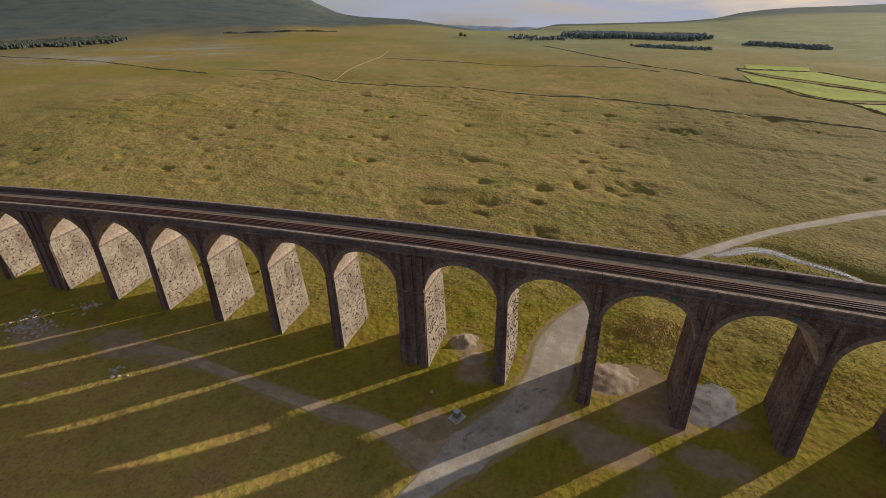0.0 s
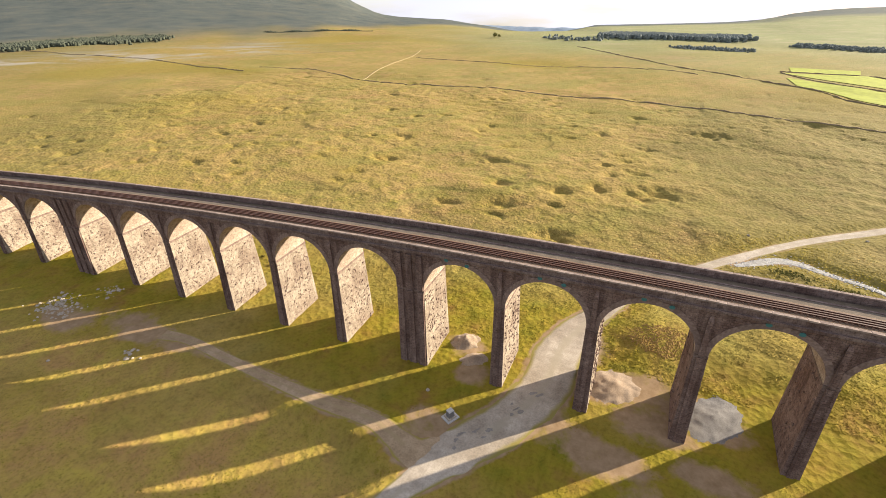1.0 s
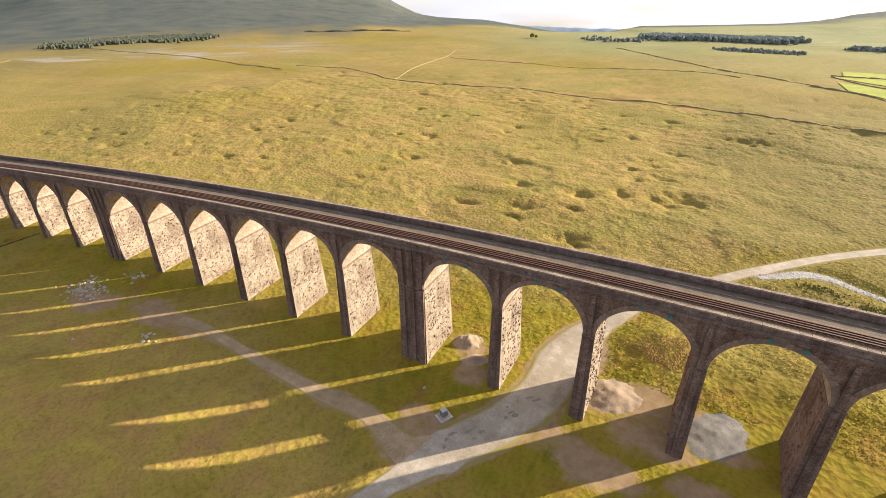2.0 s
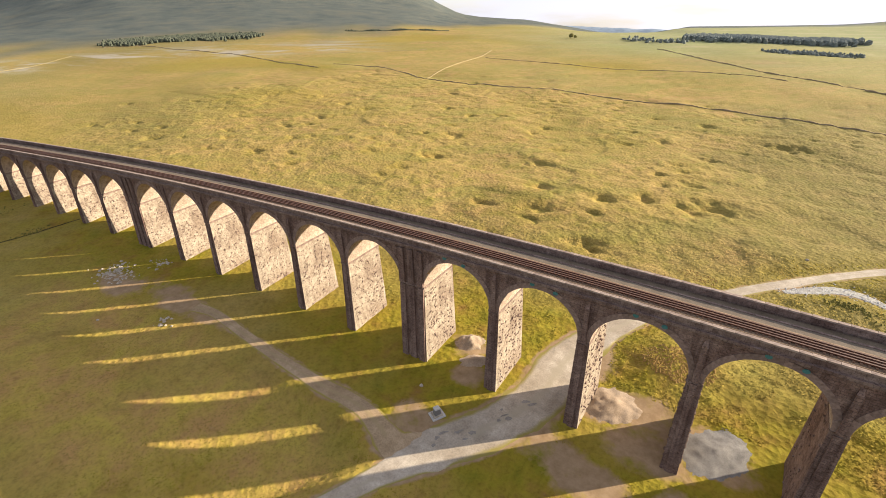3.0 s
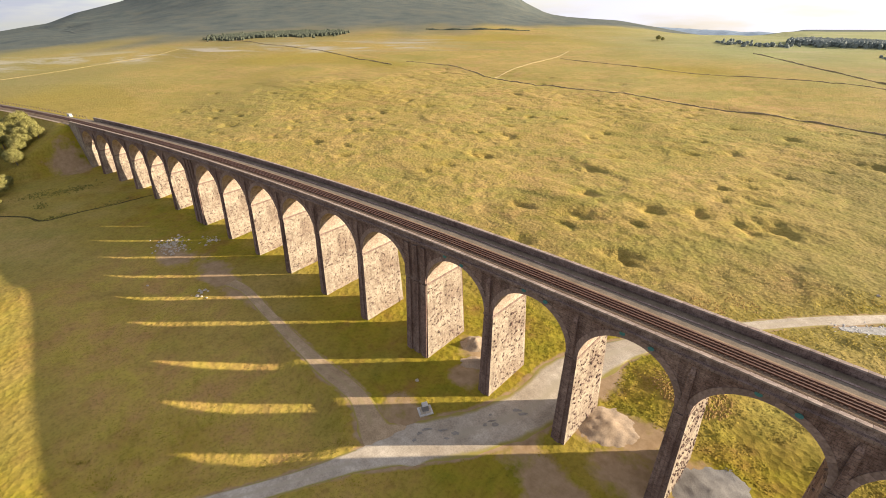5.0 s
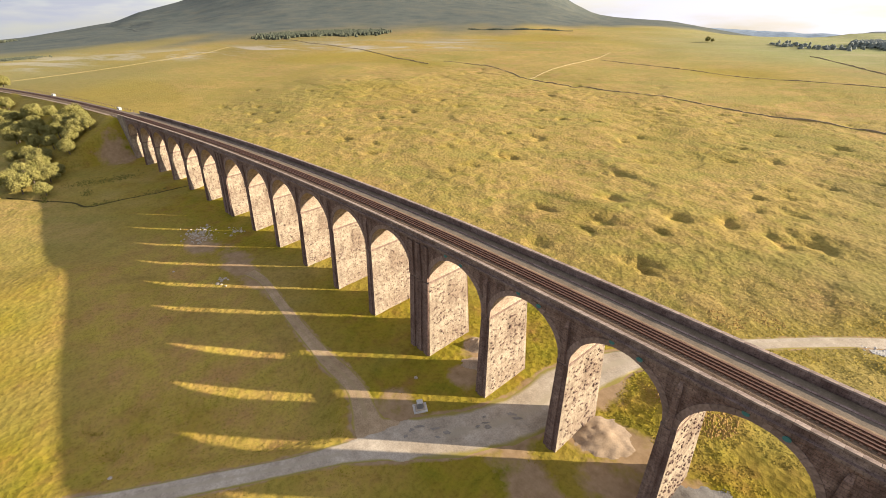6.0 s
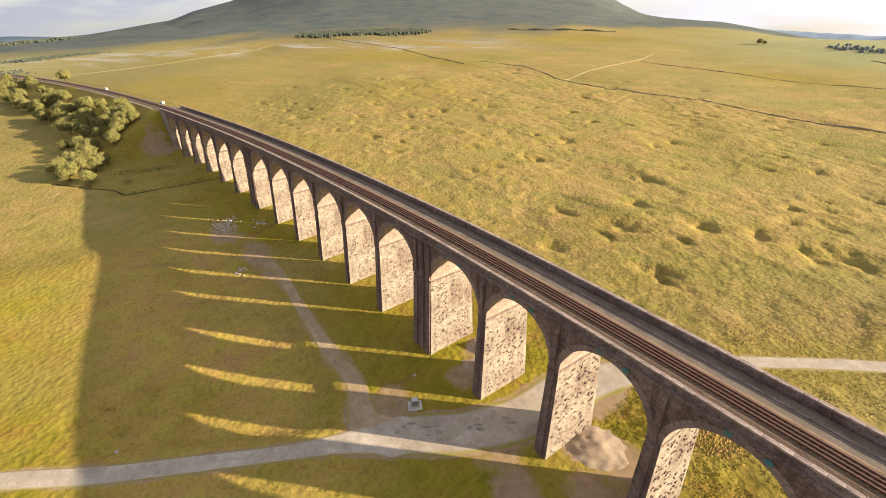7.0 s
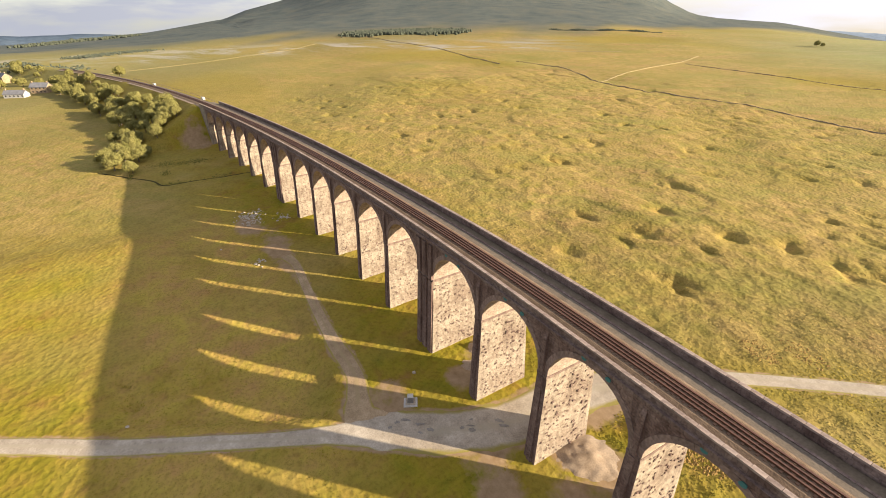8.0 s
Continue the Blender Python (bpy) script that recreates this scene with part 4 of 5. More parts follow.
s = Shell()
for a in np.arange(U_A, -204, 4.0):
    s.quad([(a, -0.4, 25.36), (a + 4, -0.4, 25.36), (a + 4, 1.1, 25.4), (a, 1.1, 25.4)])
tagged(s.make("path", M_SAND), "pale gritty path along the top of the embankment", "path", kind="structure")
fence = tagged(new("lineside_fence"), "low grey post and wire fence beside the railway", "fence")
post_bm = bmesh.new()
bmesh.ops.create_cube(post_bm, size=1, matrix=pose(0, 0, 0.45) @ Matrix.Diagonal((0.16, 0.16, 1.5, 1)))
bmesh.ops.bevel(post_bm, geom=[e for e in post_bm.edges if all(w.co.z > 1 for w in e.verts)], offset=0.04, segments=1)
post_mesh = bpy.data.meshes.new("post")
post_bm.to_mesh(post_mesh)
post_bm.free()
post_mesh.materials.append(M_BARK)
for k in range(46):
    u = -203 - 3.2 * k
    x, y, z = at(u, WIDTH + 0.1, 0)
    fence_post = new("post", post_mesh)
    fence_post.matrix_basis = pose(x, y, gz(x, y), 0, 0, math.degrees(line(u)[2]))
    fence_post.parent = fence
for lift in (0.55, 1.0):
    s = Shell()
    for k in range(45):
        u = -203 - 3.2 * k
        x, y, z = at(u, WIDTH + 0.1, 0)
        z0 = gz(x, y) + lift - grade(u)
        s.box(u - 3.2, u, WIDTH + 0.08, WIDTH + 0.12, z0 - 0.02, z0 + 0.02)
    s.make("wire", M_RAIL, fence)

# teal pattress plates on the spandrels over three bays
for a, ta, b, tb in BAYS[12:16]:
    cu = (a + b) / 2
    for off, zz in ((-1.2, 25.0), (2.6, 24.6)):
        s = Shell()
        ringp = [(cu + off + 0.4 * math.cos(k * math.pi / 6), zz + 0.3 * math.sin(k * math.pi / 6)) for k in range(12)]
        s.quad([(u, -0.14, z) for u, z in ringp], [(u, z) for u, z in ringp])
        for (u1, z1), (u2, z2) in zip(ringp, ringp[1:] + ringp[:1]):
            s.quad([(u2, -0.14, z2), (u1, -0.14, z1), (u1, 0.01, z1), (u2, 0.01, z2)])
        s.make("tie_plate", M_TEAL, viaduct, "faded teal iron tie plate")


# ---- field walls ----
def field_wall(way, seed, label, height=0.5):
    """A dry stone wall with battered sides and an uneven top of cope stones."""
    p = dense([(x, y, 0.4) for x, y in way], 1.3)
    t = np.gradient(p[:, :2], axis=0)
    t /= np.linalg.norm(t, axis=1)[:, None]
    nrm = np.stack([-t[:, 1], t[:, 0]], 1)
    sgm = np.arange(len(p)) * 1.0
    h = 1.15 * height * (1 + 0.5 * vnoise(sgm / 1.7, sgm * 0, seed) + 0.35 * vnoise(sgm / 7, sgm * 0, seed + 1))
    verts, faces = [], []
    for off, up in ((-0.28, -0.4), (-0.2, 0.85), (-0.12, 1.0), (0.12, 1.0), (0.2, 0.85), (0.28, -0.4)):
        q = p[:, :2] + nrm * (off + 0.05 * vnoise(sgm / 1.3, sgm * 0 + off, seed + 2))[:, None]
        z = sheet(q[:, 0], q[:, 1])
        verts += np.c_[q, z + (h * up if up > 0 else up)].tolist()
    m = len(p)
    for k in range(5):
        faces += [(k * m + j, (k + 1) * m + j, (k + 1) * m + j + 1, k * m + j + 1) for j in range(m - 1)]
    return tagged(mesh_object("field_wall", verts, faces, M_WALL), label, "wall", kind="structure")


field_wall([(160, 283), (113, 290), (57, 299), (-11, 311), (-75, 310), (-110, 308), (-152, 301), (-211, 296), (-250, 311), (-300, 327), (-348, 322)], 101, "long grey dry stone wall crossing the moor", 0.36)
field_wall([(-340, 297), (-400, 308), (-475, 324), (-590, 334), (-700, 330), (-790, 324)], 111, "grey dry stone wall climbing towards the hill")
field_wall([(-118, 584), (-87, 550), (-46, 488), (-8, 447), (15, 436), (37, 428), (52, 419)], 121, "thin dry stone wall running down to the green fields", 0.45)
field_wall([(52, 416), (70, 401.5), (82, 390), (95.5, 370.5), (107, 360), (115, 354.5), (121, 342), (126, 331), (140, 310)], 122, "dry stone wall below the green fields", 0.6)
field_wall([(67, 461), (89, 465.5), (119, 467), (132, 464), (159, 437), (185, 410)], 123, "dry stone wall between two green fields", 0.45)
field_wall([(67, 456), (84, 434.5), (104, 419), (124, 408), (146, 395.5), (180, 376)], 124, "dry stone wall between two green fields", 0.45)
field_wall([(115, 354.5), (137, 362), (165, 373)], 125, "dry stone wall between two green fields", 0.45)
field_wall([(-250, 440), (-180, 420), (-100, 415), (-20, 428), (10, 421)], 131, "low ruined dry stone wall on the moor", 0.3)



# ---- green fields ----
def field(a, b, c, d, label):
    verts, faces, n = [], [], 14
    for j in range(n + 1):
        for i in range(n + 1):
            s, t = i / n, j / n
            x = (a[0] * (1 - s) + b[0] * s) * (1 - t) + (d[0] * (1 - s) + c[0] * s) * t
            y = (a[1] * (1 - s) + b[1] * s) * (1 - t) + (d[1] * (1 - s) + c[1] * s) * t
            verts.append((x, y, gz(x, y) + 0.3))
    for j in range(n):
        for i in range(n):
            k = j * (n + 1) + i
            faces.append((k, k + 1, k + n + 2, k + n + 1))
    ob = mesh_object("field", verts, faces, M_FIELD, smooth=True)
    if ob.data.polygons[0].normal.z < 0:
        ob.data.flip_normals()
    return tagged(ob, label, "field", kind="structure")


field((75, 463), (120, 471), (124, 491), (76, 487), "small bright green mown field")
field((68, 455), (165, 388), (182, 412), (124, 467), "bright green mown hay field")
field((72, 405), (112, 363), (165, 380), (69, 436), "bright green mown field beside a wall")
field((117, 352), (127, 333), (165, 325), (165, 366), "bright green corner field between walls")


# ---- trees ----
def leaf_crown(r, seed, blobs, leaves, leaf, squash=0.8):
    """A crown of many small leaf sprays gathered in uneven lumps with gaps."""
    g = random.Random(seed)
    verts, faces = [], []
    for k in range(blobs):
        th, ph = g.uniform(0, 6.283), g.uniform(-0.5, 1.4)
        rr = r * g.uniform(0.35, 0.8)
        cx, cy, cz = rr * math.cos(th) * math.cos(ph), rr * math.sin(th) * math.cos(ph), rr * math.sin(ph) * squash
        br = r * g.uniform(0.26, 0.46)
        for j in range(leaves):
            d = Vector((g.gauss(0, 1), g.gauss(0, 1), g.gauss(0, 1))).normalized()
            c = Vector((cx, cy, cz)) + d * br * g.uniform(0.65, 1.05)
            n = (d + Vector((g.gauss(0, 0.45), g.gauss(0, 0.45), g.gauss(0, 0.45)))).normalized()
            a = n.orthogonal().normalized()
            b = n.cross(a)
            w = leaf * g.uniform(0.6, 1.3)
            i = len(verts)
            verts += [c - a * w, c - b * w * 0.6, c + a * w, c + b * w * 0.6]
            faces.append((i, i + 1, i + 2, i + 3))
    return verts, faces


def limb(bm, p, q, r0, r1, sides=6):
    d = (q - p).normalized()
    a = d.orthogonal().normalized()
    b = d.cross(a)
    rings = []
    for c, r in ((p, r0), (q, r1)):
        rings.append([bm.verts.new(c + (a * math.cos(t) + b * math.sin(t)) * r) for t in [6.2832 * k / sides for k in range(sides)]])
    for k in range(sides):
        bm.faces.new((rings[0][k], rings[0][(k + 1) % sides], rings[1][(k + 1) % sides], rings[1][k]))


def build_tree(seed, height, label):
    g = random.Random(seed)
    tree = new("tree")
    tagged(tree, label, "tree", "trees along the embankment")
    bm = bmesh.new()
    top = Vector((g.gauss(0, 0.3), g.gauss(0, 0.3), height * 0.55))
    limb(bm, Vector((0, 0, -0.9)), top, 0.28, 0.15, 8)
    for k in range(6):
        th = k * 1.05 + g.uniform(0, 0.6)
        st = top * g.uniform(0.5, 0.95)
        limb(bm, st, st + Vector((math.cos(th) * height * 0.27, math.sin(th) * height * 0.27, height * g.uniform(0.1, 0.3))), 0.11, 0.04, 5)
    part("trunk", bm, M_BARK, tree)
    v, f = leaf_crown(height * 0.47, seed, 40, 230, 0.27)
    crown = mesh_object("crown", [(x, y, max(z + height * 0.46, 0.4)) for x, y, z in v], f, M_LEAF, tree)
    return tree


def build_bush(seed, r, label, group):
    bush = tagged(new("bush"), label, "bush", group)
    v, f = leaf_crown(r, seed, 12, 40, 0.22, 0.6)
    mesh_object("foliage", [(x, y, z + r * 0.35) for x, y, z in v], f, M_TUFT, bush)
    bm = bmesh.new()
    limb(bm, Vector((0, 0, -0.3)), Vector((0.1, 0, r * 0.5)), 0.08, 0.04, 5)
    part("stem", bm, M_BARK, bush)
    return bush


def set_copy(ob, x, y, turn, size):
    c = copy_thing(ob, pose(x, y, gz(x, y) - 0.1, 0, 0, turn))
    c.scale = (size, size, size * 1.0)
    return c


TREES = [build_tree(k, 9.0, "broad leafy tree in olive green summer leaf") for k in (1, 2, 3, 4)]
SPOTS = [(-198, -4), (-204, 0), (-206, -7), (-213, -3), (-219, 3), (-226, -5), (-229, 5), (-238, 0), (-236, 9), (-247, 8), (-243, -6),
         (-224, 13), (-232, 19), (-241, 22), (-252, 20), (-262, 17), (-275, 12), (-190, 3), (-205, 5), (-212, 8), (-225, 4), (-219, 14), (-229, 16), (-231, 24), (-282, -2), (-268, 4), (-258, 8), (-296, 2), (-248, 15), (-317, -10), (-306, -4)]
tr = random.Random(8)
for k in range(48):
    f = k / 47
    SPOTS.append((-250 - 205 * f + tr.gauss(0, 4), 10 - 62 * f + tr.uniform(-9, 9)))
for k, (x, y) in enumerate(SPOTS):
    if k < 4:
        TREES[k].matrix_basis = pose(x, y, gz(x, y) - 0.1, 0, 0, 40 * k)
    else:
        set_copy(TREES[k % 4], x, y, tr.uniform(0, 360), tr.uniform(0.65, 1.1))
set_copy(TREES[1], -470, -14, 20, 1.2)
set_copy(TREES[2], -262, 692, 70, 0.85)
set_copy(TREES[0], -255, 690, 20, 0.6)
for k in range(16):
    set_copy(TREES[k % 4], -455 - tr.uniform(0, 110), -66 - tr.uniform(0, 60), tr.uniform(0, 360), tr.uniform(0.6, 1.0))

BUSHES = [build_bush(21, 1.5, "low olive scrub bush in the grass", "scrub bushes"), build_bush(22, 1.2, "low olive scrub bush in the grass", "scrub bushes")]
BUSH_SPOTS = [(52, 124), (57, 121), (63, 118), (47, 127), (68, 121), (73, 114), (60, 112), (80, 112)]
for k in range(40):
    BUSH_SPOTS.append(at(-196 + 3.6 * k + 3 * math.sin(k * 2.1), WIDTH + 3 + 2.2 * (k * 7 % 5), 0)[:2])
for k, (x, y) in enumerate(BUSH_SPOTS):
    if k < 2:
        BUSHES[k].matrix_basis = pose(x, y, gz(x, y) - 0.1)
    else:
        c = set_copy(BUSHES[k % 2], x, y, 57 * k, tr.uniform(0.5, 1.1))
        c.scale.z *= 0.7


def woodland(a, b, wide, count, seed, label, tall=9.0, mat=M_CONIFER, even=False):
    """A far plantation: many small ragged crowns in one mesh."""
    g = random.Random(seed)
    verts, faces = [], []
    for k in range(int(count * 1.8)):
        f = g.random()
        x = a[0] + (b[0] - a[0]) * f + g.gauss(0, wide)
        y = a[1] + (b[1] - a[1]) * f + g.gauss(0, wide)
        z, h, r = gz(x, y) - 0.8, tall * g.uniform(0.4, 0.75) * (0.8 + 0.35 * math.sin(f * 23 + seed)), tall * g.uniform(0.16, 0.34)
        if even:
            h, r = tall * g.uniform(0.75, 0.95), tall * g.uniform(0.24, 0.42)
        i, n = len(verts), 6
        for lev, rad in ((0.05, 0.85), (0.4, 1.0), (0.8, 0.75)):
            for j in range(n):
                t = 6.2832 * j / n + lev
                q = r * rad * g.uniform(0.6, 1.4)
                verts.append((x + q * math.cos(t), y + q * math.sin(t), z + h * lev + g.uniform(-0.4, 0.4)))
        verts.append((x, y, z + h))
        for lev in range(2):
            for j in range(n):
                faces.append((i + lev * n + j, i + lev * n + (j + 1) % n, i + (lev + 1) * n + (j + 1) % n, i + (lev + 1) * n + j))
        faces += [(i + 2 * n + j, i + 2 * n + (j + 1) % n, i + 3 * n) for j in range(n)]
    return tagged(mesh_object("woodland", verts, faces, mat), label, "woodland", kind="stuff")


woodland((-815, 322), (-741, 487), 12, 1500, 1, "dark plantation of trees on the lower hillside", 6.5, M_CONIFER, True)
woodland((-668, 646), (-520, 745), 3, 420, 2, "thin dark line of trees across the moor", 4.5)
woodland((-105, 735), (42, 712), 9, 2600, 3, "dark conifer plantation beyond the fields", 7.5, M_HAZY_WOOD, True)
woodland((-15, 595), (50, 573), 5, 260, 4, "short row of dark trees", 5, M_HAZY_WOOD)
woodland((-175, 690), (-110, 682), 9, 34, 5, "loose clump of trees in the valley", 8, M_HAZY_WOOD)
woodland((100, 640), (165, 626), 4, 420, 6, "belt of trees beyond the fields", 6, M_HAZY_WOOD)
woodland((-702, -72), (-768, 6), 8, 700, 7, "low dark belt of scrub beyond the cottages", 4)
woodland((-560, -62), (-600, -110), 9, 260, 9, "low dark scrub behind the cottages", 5)
woodland((-1420, -250), (-1600, -50), 16, 900, 8, "dark trees along the far ridge", 10)


# ---- cottages ----
def cottage(x, y, turn, length, wide, eaves, ridge, label, white):
    house = tagged(new("cottage"), label, "house", "cottages past the embankment")
    house.matrix_basis = pose(x, y, gz(x, y) - 0.3, 0, 0, turn)
    L, W = length / 2, wide / 2
    v = [(-L, -W, 0), (L, -W, 0), (L, W, 0), (-L, W, 0), (-L, -W, eaves), (L, -W, eaves), (L, W, eaves), (-L, W, eaves), (-L, 0, ridge), (L, 0, ridge)]
    mesh_object("wall", v, [(0, 1, 5, 4), (1, 2, 6, 9, 5), (2, 3, 7, 6), (3, 0, 4, 8, 7)], M_WHITE if white else M_WALL, house)
    o = 0.35
    rv = []
    for sx in (-L - o, L + o):
        rv += [(sx, -W - o, eaves - 0.2), (sx, 0, ridge + 0.1), (sx, W + o, eaves - 0.2), (sx, -W - o, eaves), (sx, 0, ridge + 0.32), (sx, W + o, eaves)]
    roof = mesh_object("roof", rv, [(0, 1, 7, 6), (1, 2, 8, 7), (3, 9, 10, 4), (4, 10, 11, 5), (0, 6, 9, 3), (2, 5, 11, 8), (0, 3, 4, 1), (1, 4, 5, 2), (6, 7, 10, 9), (7, 8, 11, 10)], M_SLATE, house)
    for cx in (-L + 0.8, L - 0.8):
        bm = bmesh.new()
        bmesh.ops.create_cube(bm, size=1, matrix=pose(cx, 0, ridge + 0.5) @ Matrix.Diagonal((0.7, 0.9, 1.5, 1)))
        part("chimney", bm, M_WALL, roof)
    for k in range(int(length / 3)):
        for zc in ((1.4, 3.8) if eaves > 4 else (1.5,)):
            for sy in (-1, 1):
                bm = bmesh.new()
                bmesh.ops.create_cube(bm, size=1, matrix=pose(-L + 1.8 + 3 * k, sy * W, zc) @ Matrix.Diagonal((0.9, 0.12, 1.1, 1)))
                part("window", bm, M_DARK, house)


cottage(-436, -64, 62, 13, 6.5, 4.6, 7.4, "stone cottage with grey slate roof and pale walls", False)
cottage(-426, -78, 62, 15, 6.0, 2.8, 5.2, "long low white cottage with grey slate roof", True)
cottage(-516, -102, 30, 11, 7.0, 5.0, 8.0, "pale stone farmhouse among trees", False)


# ---- small things by the railway ----
def equipment_box(u, v, label):
    x, y, z = at(u, v, 25.2)
    box = tagged(new("equipment_cabinet"), label, "cabinet", "railway cabinets")
    box.matrix_basis = pose(x, y, z - 0.1, 0, 0, math.degrees(line(u)[2]))
    bm = bmesh.new()
    bmesh.ops.create_cube(bm, size=1, matrix=pose(0, 0, 0.7) @ Matrix.Diagonal((2.4, 1.2, 1.4, 1)))
    bmesh.ops.bevel(bm, geom=bm.edges[:], offset=0.05, segments=1)
    part("body", bm, M_WHITE, box)
    bm = bmesh.new()
    bmesh.ops.create_cube(bm, size=1, matrix=pose(0, 0, 1.46) @ Matrix.Diagonal((2.6, 1.4, 0.12, 1)))
    part("lid", bm, M_WHITE, box)


equipment_box(-216, 8.5, "white lineside equipment cabinet beside the track")
equipment_box(-300, 8.0, "white lineside equipment cabinet on the embankment")


# ---- memorial and heaps by the road ----
memorial = tagged(new("memorial"), "pale stepped stone memorial block on a square plinth", "monument")
memorial.matrix_basis = pose(-20.4, 51.6, gz(-20.4, 51.6) + 0.02, 0, 0, 64) @ Matrix.Diagonal((0.88, 0.88, 0.88, 1))
for name, w, d, z0, z1, tw in (("plinth", 2.8, 2.4, -0.3, 0.22, 1.0), ("step", 2.0, 1.7, 0.22, 0.5, 0.97), ("block", 1.25, 1.15, 0.5, 1.85, 0.86), ("cap", 1.25, 1.15, 1.85, 2.05, 0.85)):
    bm = bmesh.new()
    bmesh.ops.create_cube(bm, size=1, matrix=pose(0, 0, (z0 + z1) / 2) @ Matrix.Diagonal((w, d, z1 - z0, 1)))
    for vt_ in bm.verts:
        if vt_.co.z > (z0 + z1) / 2:
            vt_.co.x *= tw
            vt_.co.y *= tw
    bmesh.ops.bevel(bm, geom=bm.edges[:], offset=0.04, segments=1)
    # Grey block under a pale cap: shade on its faces put into the colour.
    part(name, bm, M_GREY if name == "block" else M_RUBBLE if name == "step" else M_MEMORIAL, memorial)


def heap(x, y, ra, rb, h, turn, mat, name, label, seed):
    """A tipped heap with slumped, gullied sides."""
    n, verts, faces = 30, [], []
    ct, st = math.cos(radians(turn)), math.sin(radians(turn))
    for j in range(n + 1):
        for i in range(n + 1):
            a, b = 2.6 * i / n - 1.3, 2.6 * j / n - 1.3
            r = math.hypot(a, b)
            px, py = x + ra * a * ct - rb * b * st, y + ra * a * st + rb * b * ct
            lump = 0.14 * noise.noise((px * 0.9, py * 0.9, seed)) + 0.07 * noise.noise((px * 2.6, py * 2.6, seed))
            verts.append((px, py, gz(px, py) - 0.14 + max(0.0, 1.14 - r + 1.4 * lump) ** 1.3 * h))
    for j in range(n):
        for i in range(n):
            k = j * (n + 1) + i
            faces.append((k, k + 1, k + n + 2, k + n + 1))
    return tagged(mesh_object(name, verts, faces, mat, smooth=True), label, "heap", "spoil heaps under the arches")


heap(3.2, 71.0, 5.4, 4.4, 1.25, 20, M_SAND, "sand_mound", "pale sandy spoil heap beside a pier", 1.3)
heap(-26.3, 71.2, 3.2, 2.6, 1.5, 50, M_SAND, "sand_mound", "rounded pale sand heap below an arch", 4.1)
heap(-22.5, 67.0, 3.4, 2.2, 0.7, 40, M_SAND, "sand_mound", "low spread of pale sand below an arch", 6.2)
heap(20.2, 70.6, 6.6, 4.8, 0.85, 60, M_GREY, "gravel_mound", "grey heap of crushed gravel below an arch", 8.4)


def stone(x, y, r, seed, mat, label, group):
    g = random.Random(seed)
    bm = bmesh.new()
    bmesh.ops.create_icosphere(bm, subdivisions=1, radius=r)
    for w in bm.verts:
        w.co *= g.uniform(0.75, 1.2)
        w.co.z *= 0.65
    ob = part("boulder", bm, mat, None)
    ob.matrix_basis = pose(x, y, gz(x, y) + r * 0.2, 0, 0, g.uniform(0, 360))
    return tagged(ob, label, "boulder", group)


for k, (x, y, r) in enumerate([(-40, 6.7, 0.5), (-27, 55.5, 0.55), (-88, 36.7, 0.6), (-86.5, 36.2, 0.5), (-85, 36.9, 0.45), (6, 43, 0.5), (30, 150, 0.7), (60, 160, 0.8), (-102, 28, 0.5)]):
    stone(x, y, r * 0.75, k, M_RUBBLE, "pale weathered boulder lying in the grass", "boulders")
g = random.Random(77)
verts, faces = [], []
ICO = [(0, 0, 1), (0.9, 0, 0.2), (0.28, 0.85, 0.2), (-0.72, 0.53, 0.2), (-0.72, -0.53, 0.2), (0.28, -0.85, 0.2)]
for k in range(285):
    if k < 210:
        x, y = g.gauss(-121, 3.0), g.gauss(39.5, 2.0)
    else:
        x, y = (g.gauss(-115, 1.4), g.gauss(49, 1.1)) if k < 270 else (g.gauss(-88, 1.5), g.gauss(36.8, 1.0))
    r, i = abs(g.gauss(0.0, 0.22)) + 0.12, len(verts)
    z = gz(x, y)
    verts += [(x + a * r * g.uniform(0.8, 1.3), y + b * r * g.uniform(0.8, 1.3), z - 0.1 + c * r) for a, b, c in ICO]
    faces += [(i, i + 1 + j, i + 1 + (j + 1) % 5) for j in range(5)]
tagged(mesh_object("rubble", verts, faces, M_RUBBLE), "scatter of pale stone rubble on trampled ground", "rubble", kind="stuff")

# dark wet hollows in the road
pg = random.Random(14)
for k in range(16):
    cx, cy = ((-14.2, 51.0), (-17.3, 47.3), (-10.6, 58.0), (-8.6, 62.5))[k % 4]
    x, y = cx + pg.gauss(0, 0.8), cy + pg.gauss(0, 1.0)
    ra, rb, tn = pg.uniform(0.35, 1.0), pg.uniform(0.15, 0.4), pg.uniform(35, 75)
    verts, n = [], 26
    for j in range(n):
        t = 6.2832 * j / n
        q = 0.9 + 0.6 * noise.noise((math.cos(t) * 1.9, math.sin(t) * 1.9, k * 3.1))
        a, b = ra * q * math.cos(t), rb * q * math.sin(t)
        px, py = x + a * math.cos(radians(tn)) - b * math.sin(radians(tn)), y + a * math.sin(radians(tn)) + b * math.cos(radians(tn))
        verts.append((px, py, gz(px, py) + 0.16 + 0.002 * k))
    tagged(mesh_object("pothole", verts, [tuple(range(n))], M_MUD), "dark wet muddy hollow in the gravel road", "pothole", "potholes", kind="structure")

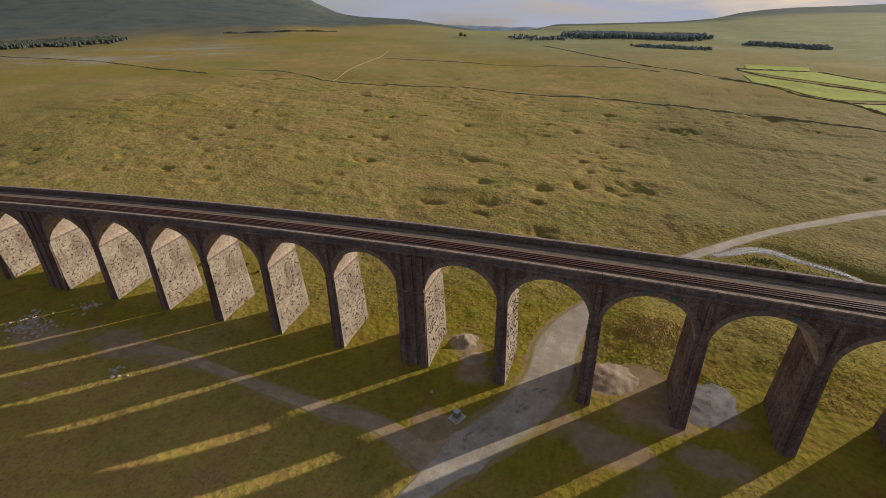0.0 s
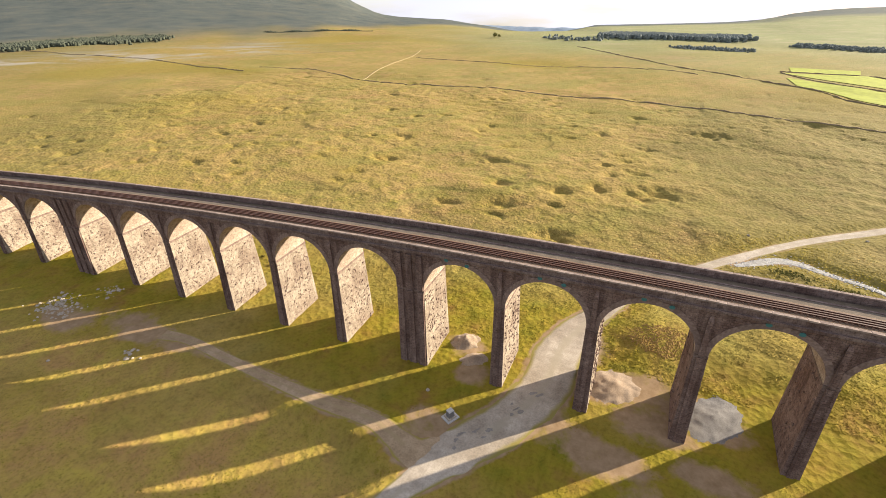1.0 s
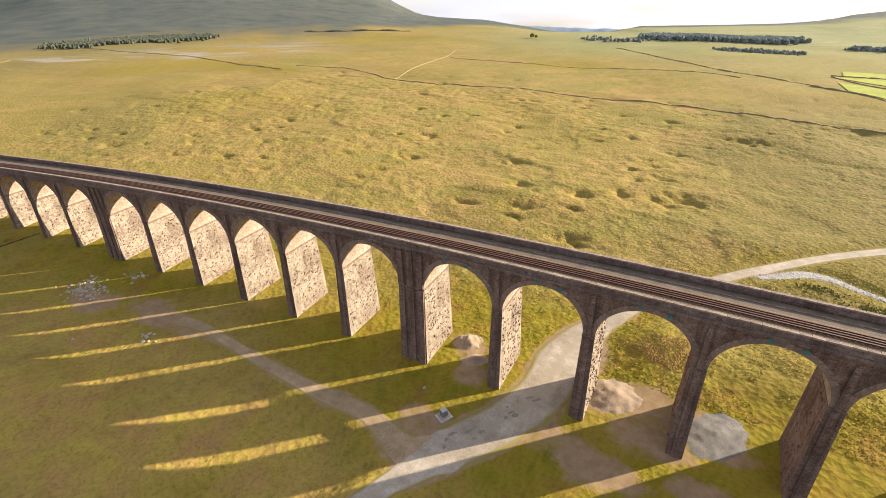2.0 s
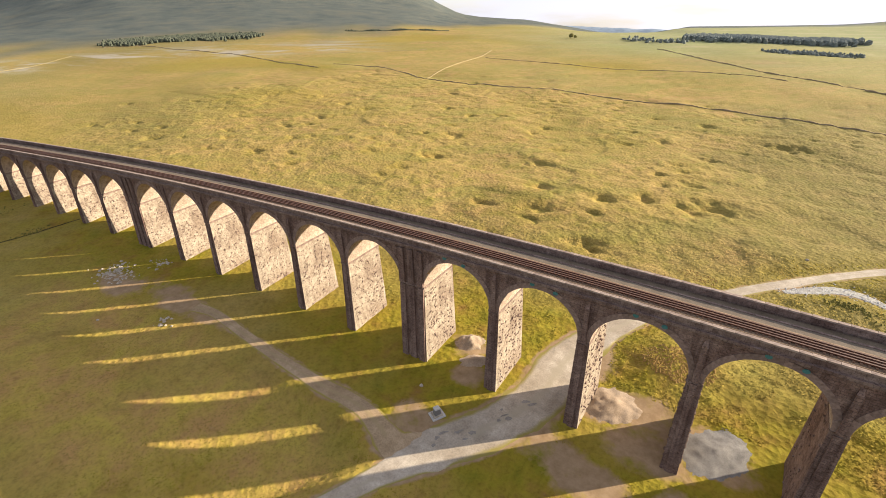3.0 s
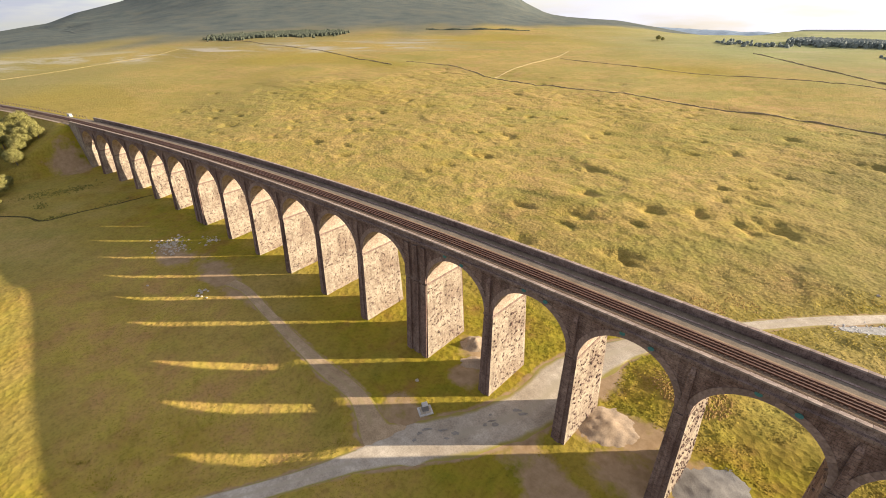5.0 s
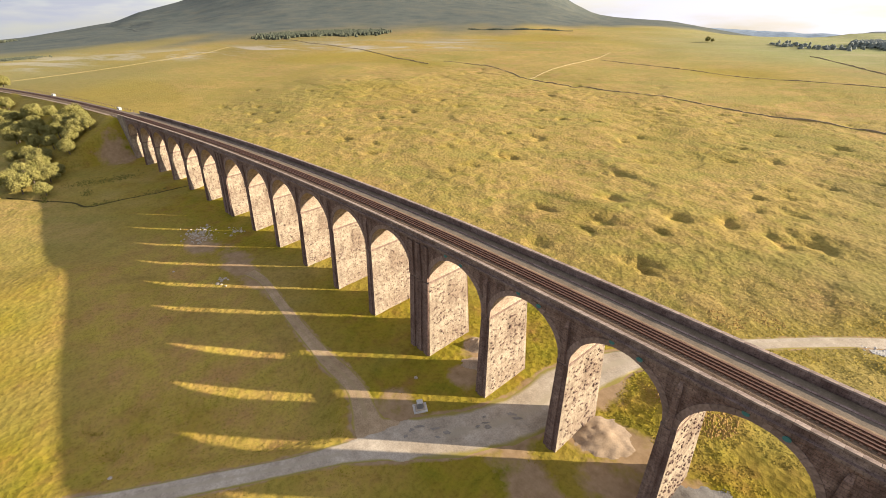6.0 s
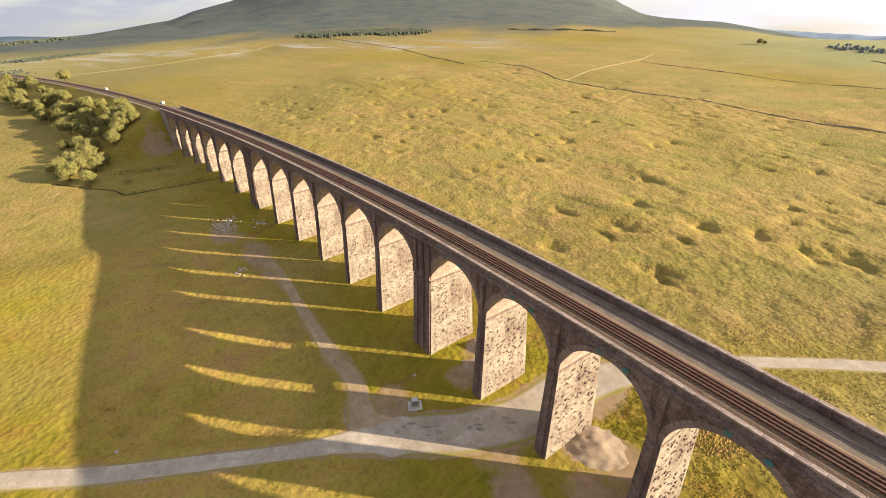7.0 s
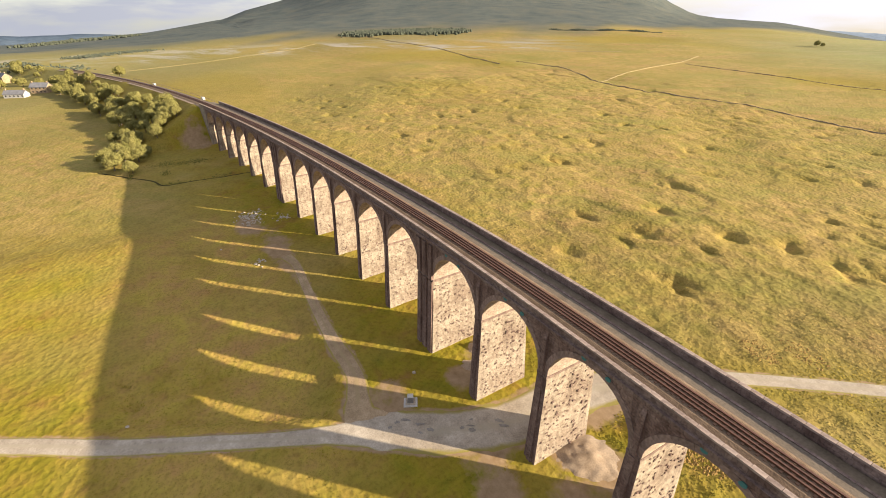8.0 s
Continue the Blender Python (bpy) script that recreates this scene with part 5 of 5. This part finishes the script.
# ---- tussocks of rough grass ----
trg = np.random.default_rng(4)
N = 90000
tx = np.concatenate([trg.uniform(-200, 60, N), trg.uniform(-120, 50, N), trg.uniform(-70, 75, N + 30000)])
ty = np.concatenate([trg.uniform(75, 215, N), trg.uniform(-20, 75, N), trg.uniform(64, 150, N + 30000)])
clump = vnoise(tx / 14, ty / 14, 91) + 0.6 * vnoise(tx / 4, ty / 4, 92)
fade = np.minimum.reduce([(tx + 200) / 90, (75 - tx) / 30, (215 - ty) / 75, (ty + 20) / 40])
ok = (clump > -0.9) & (trg.uniform(0, 1, len(tx)) < fade)
iu, iv = np.clip(np.searchsorted(gx, tx), 1, nx - 1), np.clip(np.searchsorted(gy, ty), 1, ny - 1)
ok &= (WD[iv, iu] > -0.3) & (bare[iv, iu] < 0.35)
lu, lv = line_uv(tx, ty)
ok &= ~((lv > -2) & (lv < WIDTH + 2))
tx, ty, iu, iv = tx[ok], ty[ok], iu[ok], iv[ok]
fx, fy = (tx - gx[iu - 1]) / (gx[iu] - gx[iu - 1]), (ty - gy[iv - 1]) / (gy[iv] - gy[iv - 1])
tz = (GZ[iv - 1, iu - 1] * (1 - fx) + GZ[iv - 1, iu] * fx) * (1 - fy) + (GZ[iv, iu - 1] * (1 - fx) + GZ[iv, iu] * fx) * fy
k = len(tx)
rad = trg.uniform(0.16, 0.42, k) * np.where(ty > 66, 1.0, 0.72)
hgt = rad * trg.uniform(0.14, 0.4, k)
V = np.empty((k, 6, 3))
V[:, 0] = np.stack([tx + trg.normal(0, 0.1, k), ty + trg.normal(0, 0.1, k), tz + hgt], -1)
for j in range(5):
    t = 6.2832 * j / 5 + trg.uniform(-0.3, 0.3, k)
    q = rad * trg.uniform(0.7, 1.3, k)
    V[:, j + 1] = np.stack([tx + q * np.cos(t), ty + q * np.sin(t), tz - 0.12], -1)
F = np.array([(0, 1 + j, 1 + (j + 1) % 5) for j in range(5)])
FF = (np.arange(k)[:, None, None] * 6 + F[None]).reshape(-1, 3)
tme = bpy.data.meshes.new("tussock_grass")
tme.from_pydata(V.reshape(-1, 3).tolist(), [], FF.tolist())
tme.polygons.foreach_set("use_smooth", [True] * len(tme.polygons))
tme.materials.append(M_GROUND)
lay = tme.color_attributes.new("cover", "FLOAT_COLOR", "POINT")
cc = np.repeat(np.stack([lush[iv, iu], 0 * lush[iv, iu], 0 * lush[iv, iu], 0 * lush[iv, iu]], -1)[:, None], 6, 1)
lay.data.foreach_set("color", cc.reshape(-1))
tagged(new("tussock_grass", tme), "rough tussocks of ochre moor grass", "grass", kind="stuff")

# rusty bracken on the banks
bg_ = random.Random(31)
verts, faces = [], []
for cx, cy, ra, rb, count in ((11, 87, 6.5, 5.0, 900), (3, 119, 4, 3, 120), (8, 126, 5, 3, 120)):
    for k in range(count):
        t, q = bg_.uniform(0, 6.2832), math.sqrt(bg_.random())
        x, y = cx + ra * q * math.cos(t), cy + rb * q * math.sin(t)
        z, r, i = gz(x, y), bg_.uniform(0.18, 0.45), len(verts)
        verts.append((x, y, z + r * 0.5))
        verts += [(x + r * bg_.uniform(0.7, 1.3) * math.cos(a), y + r * bg_.uniform(0.7, 1.3) * math.sin(a), z - 0.1) for a in (0.2, 1.4, 2.7, 3.9, 5.2)]
        faces += [(i, i + 1 + j, i + 1 + (j + 1) % 5) for j in range(5)]
tagged(mesh_object("bracken", verts, faces, M_BRACKEN), "rusty brown bracken on the grassy bank", "bracken", kind="stuff")

# dark rushes in the wet ground by the ditch
rushes = random.Random(41)
verts, faces = [], []
for cx, cy, ra, rb, count in ((-195, 15, 5.0, 8.0, 160), (-192, 26, 4.0, 9.0, 190), (-183, 15, 4.0, 1.5, 70), (-171, 18, 1.6, 5.0, 60), (-169.5, 33, 1.4, 6.0, 60), (-186, 2, 4.0, 1.5, 50), (38, 131, 5.0, 1.6, 140), (50, 128.5, 6.0, 1.6, 140), (64, 124, 7.0, 1.8, 120)):
    for k in range(count):
        x, y = cx + ra * rushes.gauss(0, 0.5), cy + rb * rushes.gauss(0, 0.5)
        z, r, i = gz(x, y), rushes.uniform(0.15, 0.4), len(verts)
        verts.append((x, y, z + r * 1.1))
        verts += [(x + r * rushes.uniform(0.7, 1.3) * math.cos(a), y + r * rushes.uniform(0.7, 1.3) * math.sin(a), z - 0.1) for a in (0.2, 1.4, 2.7, 3.9, 5.2)]
        faces += [(i, i + 1 + j, i + 1 + (j + 1) % 5) for j in range(5)]
tagged(mesh_object("rush_grass", verts, faces, M_RUSH), "dark green rushes in wet ground beside the ditch", "rushes", kind="stuff")

# washed stones where the stream meets the road
wash = random.Random(52)
verts, faces = [], []
for px, py, w in dense(STREAM, 0.35)[:95]:
    for k in range(3):
        x, y, r, i = px + wash.gauss(0, 0.9 * w), py + wash.gauss(0, 0.9 * w), wash.uniform(0.1, 0.32), len(verts)
        z = gz(x, y) + 0.08
        verts += [(x + a * r * wash.uniform(0.8, 1.4), y + b * r * wash.uniform(0.8, 1.4), z - 0.06 + c * r * 0.6) for a, b, c in ICO]
        faces += [(i, i + 1 + j, i + 1 + (j + 1) % 5) for j in range(5)]
tagged(mesh_object("shingle", verts, faces, M_MEMORIAL), "pale washed stones in the shallow stream bed", "stones", kind="stuff")
